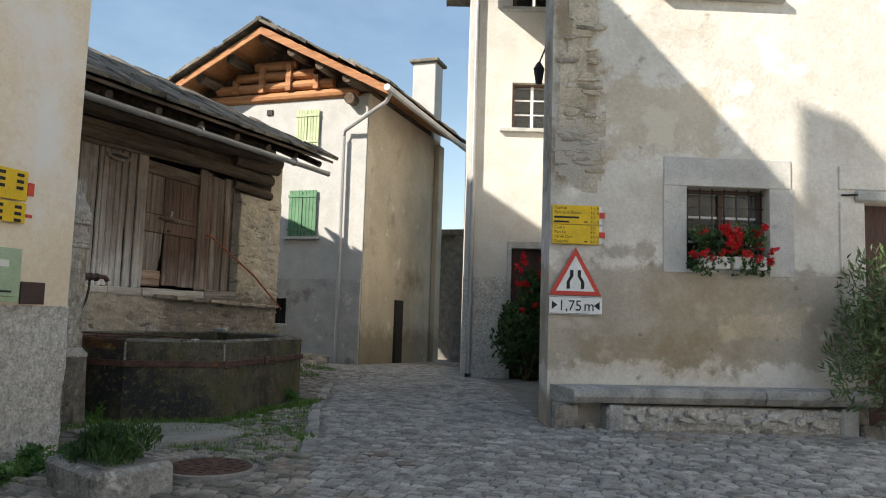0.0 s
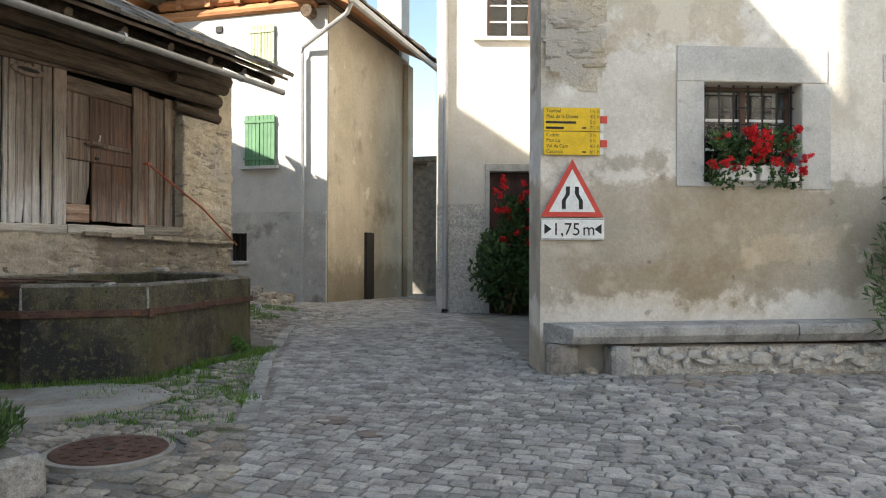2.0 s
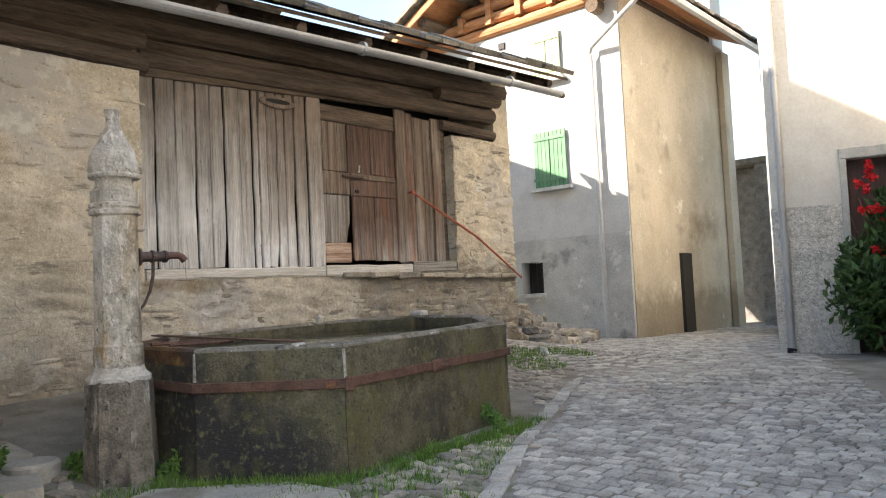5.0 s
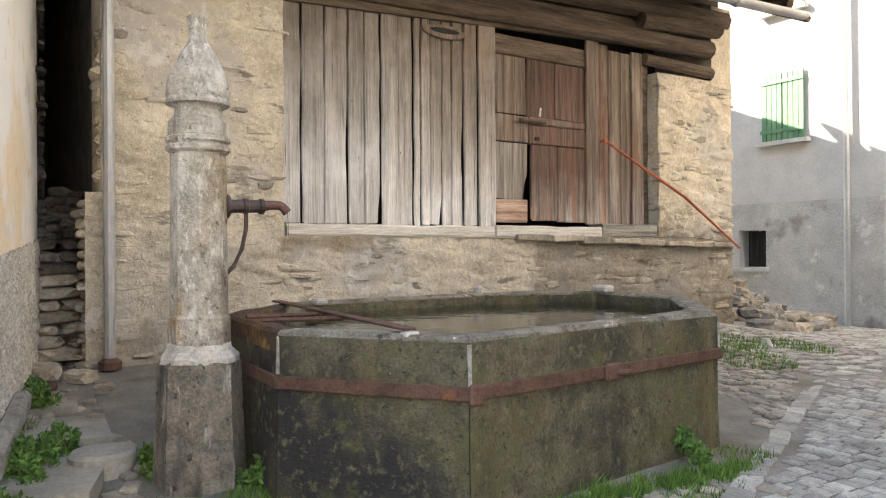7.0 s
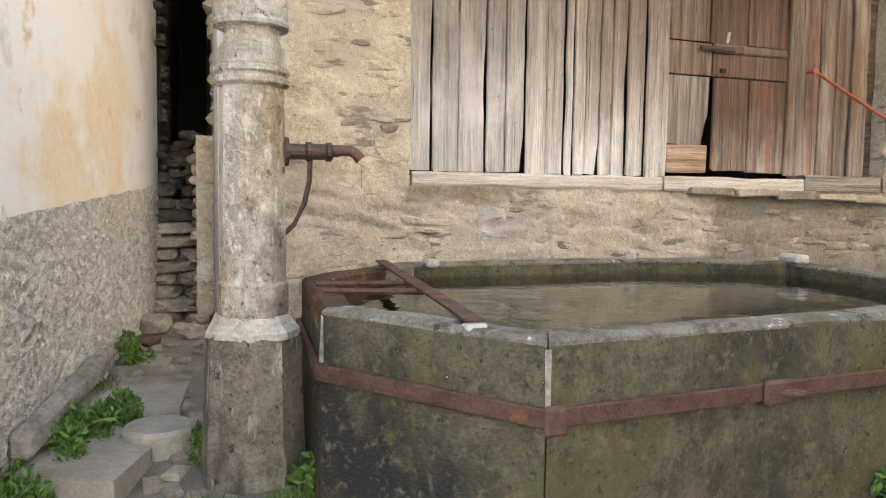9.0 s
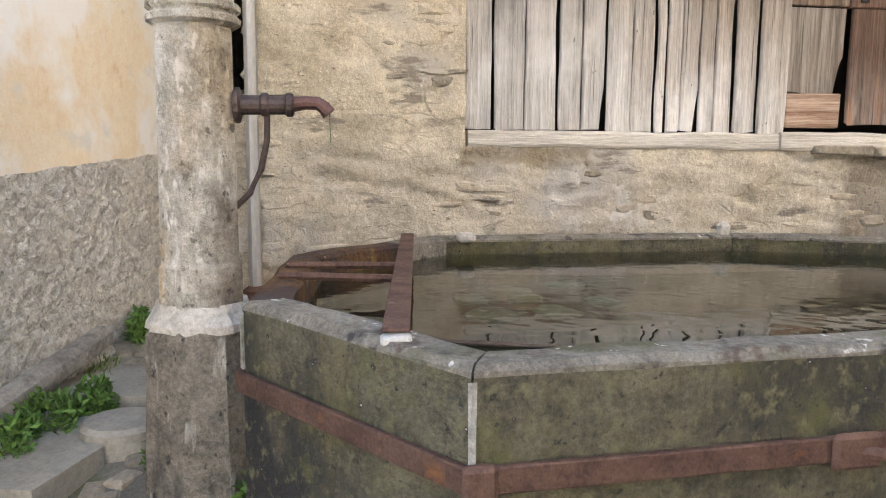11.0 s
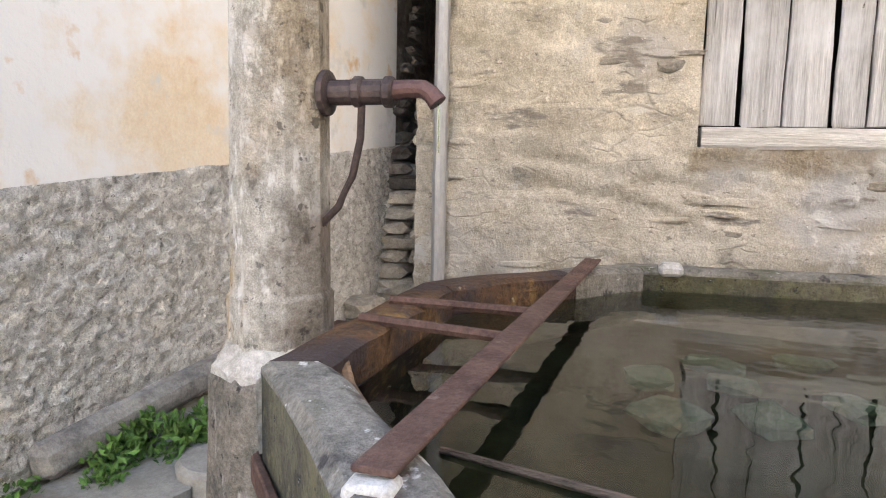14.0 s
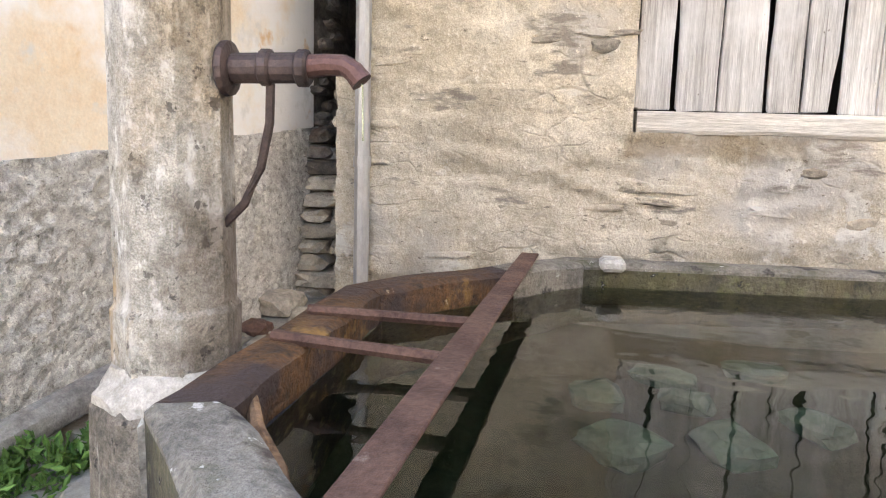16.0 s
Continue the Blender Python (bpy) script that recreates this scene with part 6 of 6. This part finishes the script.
def tuft(x, y, r, count, seed, h=0.12):
    q = random.Random(seed)
    verts, faces = [], []
    for _ in range(count):
        a, d = q.uniform(0, 6.28), r * math.sqrt(q.random())
        px, py = x + d * math.cos(a), y + d * math.sin(a)
        pz = gz(px, py) - 0.01
        hh = h * q.uniform(0.4, 1.2)
        lx, ly = q.uniform(-0.5, 0.5) * hh, q.uniform(-0.5, 0.5) * hh
        w = 0.006
        t = q.uniform(0, 3.14)
        n = len(verts)
        verts += [(px - w * math.cos(t), py - w * math.sin(t), pz), (px + w * math.cos(t), py + w * math.sin(t), pz), (px + lx, py + ly, pz + hh)]
        faces.append((n, n + 1, n + 2))
    return verts, faces


gvs, gfs = [], []
spots = [(-7.3, 12.2, 0.5, 1500), (-6.6, 11.7, 0.45, 1300), (-6.9, 13.0, 0.4, 900)]
for k in range(14):
    f = k / 13
    spots.append((-4.68 + rs.uniform(-0.02, 0.12), 7.0 + 2.0 * f, rs.uniform(0.05, 0.13), rs.choice((60, 200, 380))))
for k in range(8):
    spots.append((-5.5 + 0.1 * k, 6.35 + 0.075 * k, 0.10, 130))
for k in range(9):
    spots.append((-4.9 - 0.28 * k, 5.12 + 0.03 * k, 0.16, 300))
spots += [(-5.72, 6.32, 0.14, 350), (-5.7, 6.0, 0.2, 260), (-6.5, 6.1, 0.15, 200), (-4.75, 4.6, 0.25, 600), (-4.7, 4.2, 0.25, 700), (-4.65, 3.7, 0.25, 500), (-7.9, 5.2, 0.25, 500), (-7.3, 5.3, 0.2, 400)]
for k in range(150):
    gx, gy = rs.uniform(-4.9, -3.2), rs.uniform(5.5, 10.5)
    if gx < -3.2 - 0.49 * (gy - 6.02):
        spots.append((gx, gy, 0.15, 90))
for k, (x, y, r, c) in enumerate(spots):
    v, f = tuft(x, y, r, c, 500 + k, 0.055 if k > 58 else 0.075)
    o = len(gvs)
    gvs += v
    gfs += [tuple(i + o for i in t) for t in f]
me = bpy.data.meshes.new("grass")
me.from_pydata(gvs, [], gfs)
me.materials.append(M_GRASS)
tagged(new("grass", me), "tufts of green grass and weeds along walls", "grass", kind="stuff")
for k, (x, y, r) in enumerate(((-5.45, 5.22, 0.20), (-5.95, 5.30, 0.24), (-6.42, 5.36, 0.26), (-6.62, 5.42, 0.20), (-6.72, 5.58, 0.13), (-7.68, 5.56, 0.17), (-4.62, 4.55, 0.22), (-4.58, 4.1, 0.25), (-5.86, 6.40, 0.10), (-4.82, 8.62, 0.13), (-6.28, 5.98, 0.11))):
    wd = tagged(thing("weed", "", ""), "low leafy green weed at the foot of the wall", "plant", group="weeds along the peach wall")
    leaf_cloud("leaves", (x, y, gz(x, y) + 0.08), (r, r * 0.75, 0.14), round(3200 * r), 0.034, M_WEED, wd, 900 + k, 1.5)
# houses behind the walker that close the square
tagged(part("wall_square_south", box(-4.0, 14.0, -9.0, -8.6, -0.3, 5.0), M_WHITE), "plain rendered house wall closing the square", "wall", kind="structure")
tagged(part("wall_square_east", box(7.5, 8.0, -8.5, 9.0, -0.3, 7.0), M_PLASTER), "plain plastered house wall across the square", "wall", kind="structure")

# ---- cobbles ----
KERB = [Vector((-3.12, 6.02)), Vector((-4.25, 8.2)), Vector((-5.97, 11.9))]


def kerb_offset(x, y):
    """Distance of a place from the line of long kerb stones."""
    best = 9.0
    for a, c in zip(KERB, KERB[1:]):
        d = c - a
        f = min(1.0, max(0.0, (Vector((x, y)) - a).dot(d) / d.length_squared))
        best = min(best, (a + d * f - Vector((x, y))).length)
    return best


kb = random.Random(91)
kerb = tagged(thing("kerb_row", "", ""), "row of long flat grey kerb stones across cobbles", "kerb", kind="structure")
for a, c in zip(KERB, KERB[1:]):
    d = (c - a).normalized()
    at = 0.0
    while at < (c - a).length - 0.1:
        w = kb.uniform(0.20, 0.36)
        q = a + d * (at + w / 2)
        part("kerb_stone", box(-w / 2 + 0.008, w / 2 - 0.008, -0.065, 0.065, -0.05, kb.uniform(0.010, 0.020), pose(q.x, q.y, gz(q.x, q.y), 0, 0, math.degrees(math.atan2(d.y, d.x)) + kb.uniform(-2, 2)), 0.008, wob=0.012, rnd=kb), M_COBBLE, kerb)
        at += w


def cobble_mesh(w, l, h, r, dome):
    v, f = [], []
    ins = 0.16
    lo = [(-0.5, -0.5), (0.5, -0.5), (0.5, 0.5), (-0.5, 0.5)]
    lo = [(a + r.uniform(-0.07, 0.07), c + r.uniform(-0.07, 0.07)) for a, c in lo]
    v += [(a * w, c * l, -0.04) for a, c in lo]
    v += [(a * w, c * l, h * 0.45) for a, c in lo]
    v += [(a * w * (1 - 2 * ins), c * l * (1 - 2 * ins), h * (1 + dome * r.uniform(-0.2, 0.2))) for a, c in lo]
    for s in (0, 4):
        for i in range(4):
            f.append((s + i, s + (i + 1) % 4, s + 4 + (i + 1) % 4, s + 4 + i))
    f.append((8, 9, 10, 11))
    return v, f


kinds = []
rc = random.Random(71)
for k in range(12):
    kinds.append(cobble_mesh(1.0, 1.0, 1.0, rc, 1.0))
meshes = {}


def blocked(x, y):
    if kerb_offset(x, y) < 0.105:
        return True
    if (x + 3.5) ** 2 + (y - 5.14) ** 2 < 0.40 ** 2 or (x + 4.8) ** 2 / 0.66 + (y - 6.15) ** 2 / 0.52 < 1:
        return True
    if x < -4.78 and y < 5.15:
        return True
    if x < -4.55 and 6.0 < y < 10.3 and x < -4.55 - max(0, y - 9) * 0.8 - max(0, 6.9 - y) * 1.2:
        return True
    if x < -5.0 and y < 6.2:
        return x < -8.3 or y < 5.0 - 0.166 * (x + 4.82) or (x + 6.12) ** 2 + (y - 6.2) ** 2 < 0.07 or rc.random() < 0.5
    if x < -7.2 and y < 10.2:
        return True
    if x < -8.5 and y < 14.2:
        return True
    q = HS.inverted() @ Vector((x, y, 0))
    if q.x > 0 and q.y > -0.02 and y > 8.2:
        return True
    q = HW.inverted() @ Vector((x, y, 0))
    if q.x > 0 and q.y > 0:
        return True
    return y > 18.4 and x < -8.55


allv, allf = [], []
sidev, sidef = [], []
near = []
y = -4.0
row = 0
while y < 26.0:
    l = 0.092 if y < 12 else 0.14
    x = -10.0
    while x < 7.4:
        rough = x > -1.3 + 0.25 * (8.5 - y) and y < 9.5
        left = y < 12 and x < -3.12 - 0.49 * (y - 6.02)
        w = (0.118 if not (rough or left) else 0.14) * rc.uniform(0.65, 1.35) * (1 if y < 12 else 1.5)
        px, py = x + w / 2, y + 0.05 * noise.noise(Vector((x * 0.8, row * 0.25, 0))) + rc.uniform(-0.008, 0.008) + 0.018 * math.sin(x * 2.1)
        x += w
        if blocked(px, py) or (left and rc.random() < 0.12):
            continue
        sw, sl = w * rc.uniform(0.86, 0.94), l * rc.uniform(0.80, 0.98)
        h = rc.uniform(0.010, 0.018) if not (rough or left) else rc.uniform(0.015, 0.03)
        a = rc.uniform(-0.16, 0.16) + (rc.uniform(-0.4, 0.4) if rough or left else 0)
        z = gz(px, py)
        if not left and -4.3 < px < -2.4 and 6.6 < py < 8.6 and len(near) < 290:
            near.append((px, py, z, sw, sl, h, a))
            continue
        v, f = kinds[rc.randrange(12)]
        tv, tf = (sidev, sidef) if left else (allv, allf)
        o = len(tv)
        ca, sa_ = math.cos(a), math.sin(a)
        tv += [(px + p[0] * sw * ca - p[1] * sl * sa_, py + p[0] * sw * sa_ + p[1] * sl * ca, z + (p[2] * h if p[2] > 0 else p[2])) for p in v]
        tf += [tuple(i + o for i in t) for t in f]
    y += l
    row += 1
me = bpy.data.meshes.new("cobbles")
me.from_pydata(allv, [], allf)
me.materials.append(M_COBBLE)
cob = tagged(new("cobbles", me), "worn grey granite cobbles of the lane", "cobbles", kind="stuff")
me = bpy.data.meshes.new("field_stones")
me.from_pydata(sidev, [], sidef)
me.materials.append(M_ROUNDSTONE)
tagged(new("field_stones", me), "uneven brown field stones with grass between", "cobbles", kind="stuff")
shared = []
for v, f in kinds:
    m2 = bpy.data.meshes.new("cobble")
    m2.from_pydata([(p[0], p[1], p[2] if p[2] > 0 else p[2] * 40) for p in v], [], f)
    m2.materials.append(M_COBBLE)
    shared.append(m2)
for k, (px, py, z, sw, sl, h, a) in enumerate(near):
    o = new("cobble", shared[k % 12])
    o.matrix_world = Matrix.Translation((px, py, z)) @ Matrix.Rotation(a, 4, "Z") @ Matrix.Diagonal((sw, sl, h, 1))
    o.parent = ground
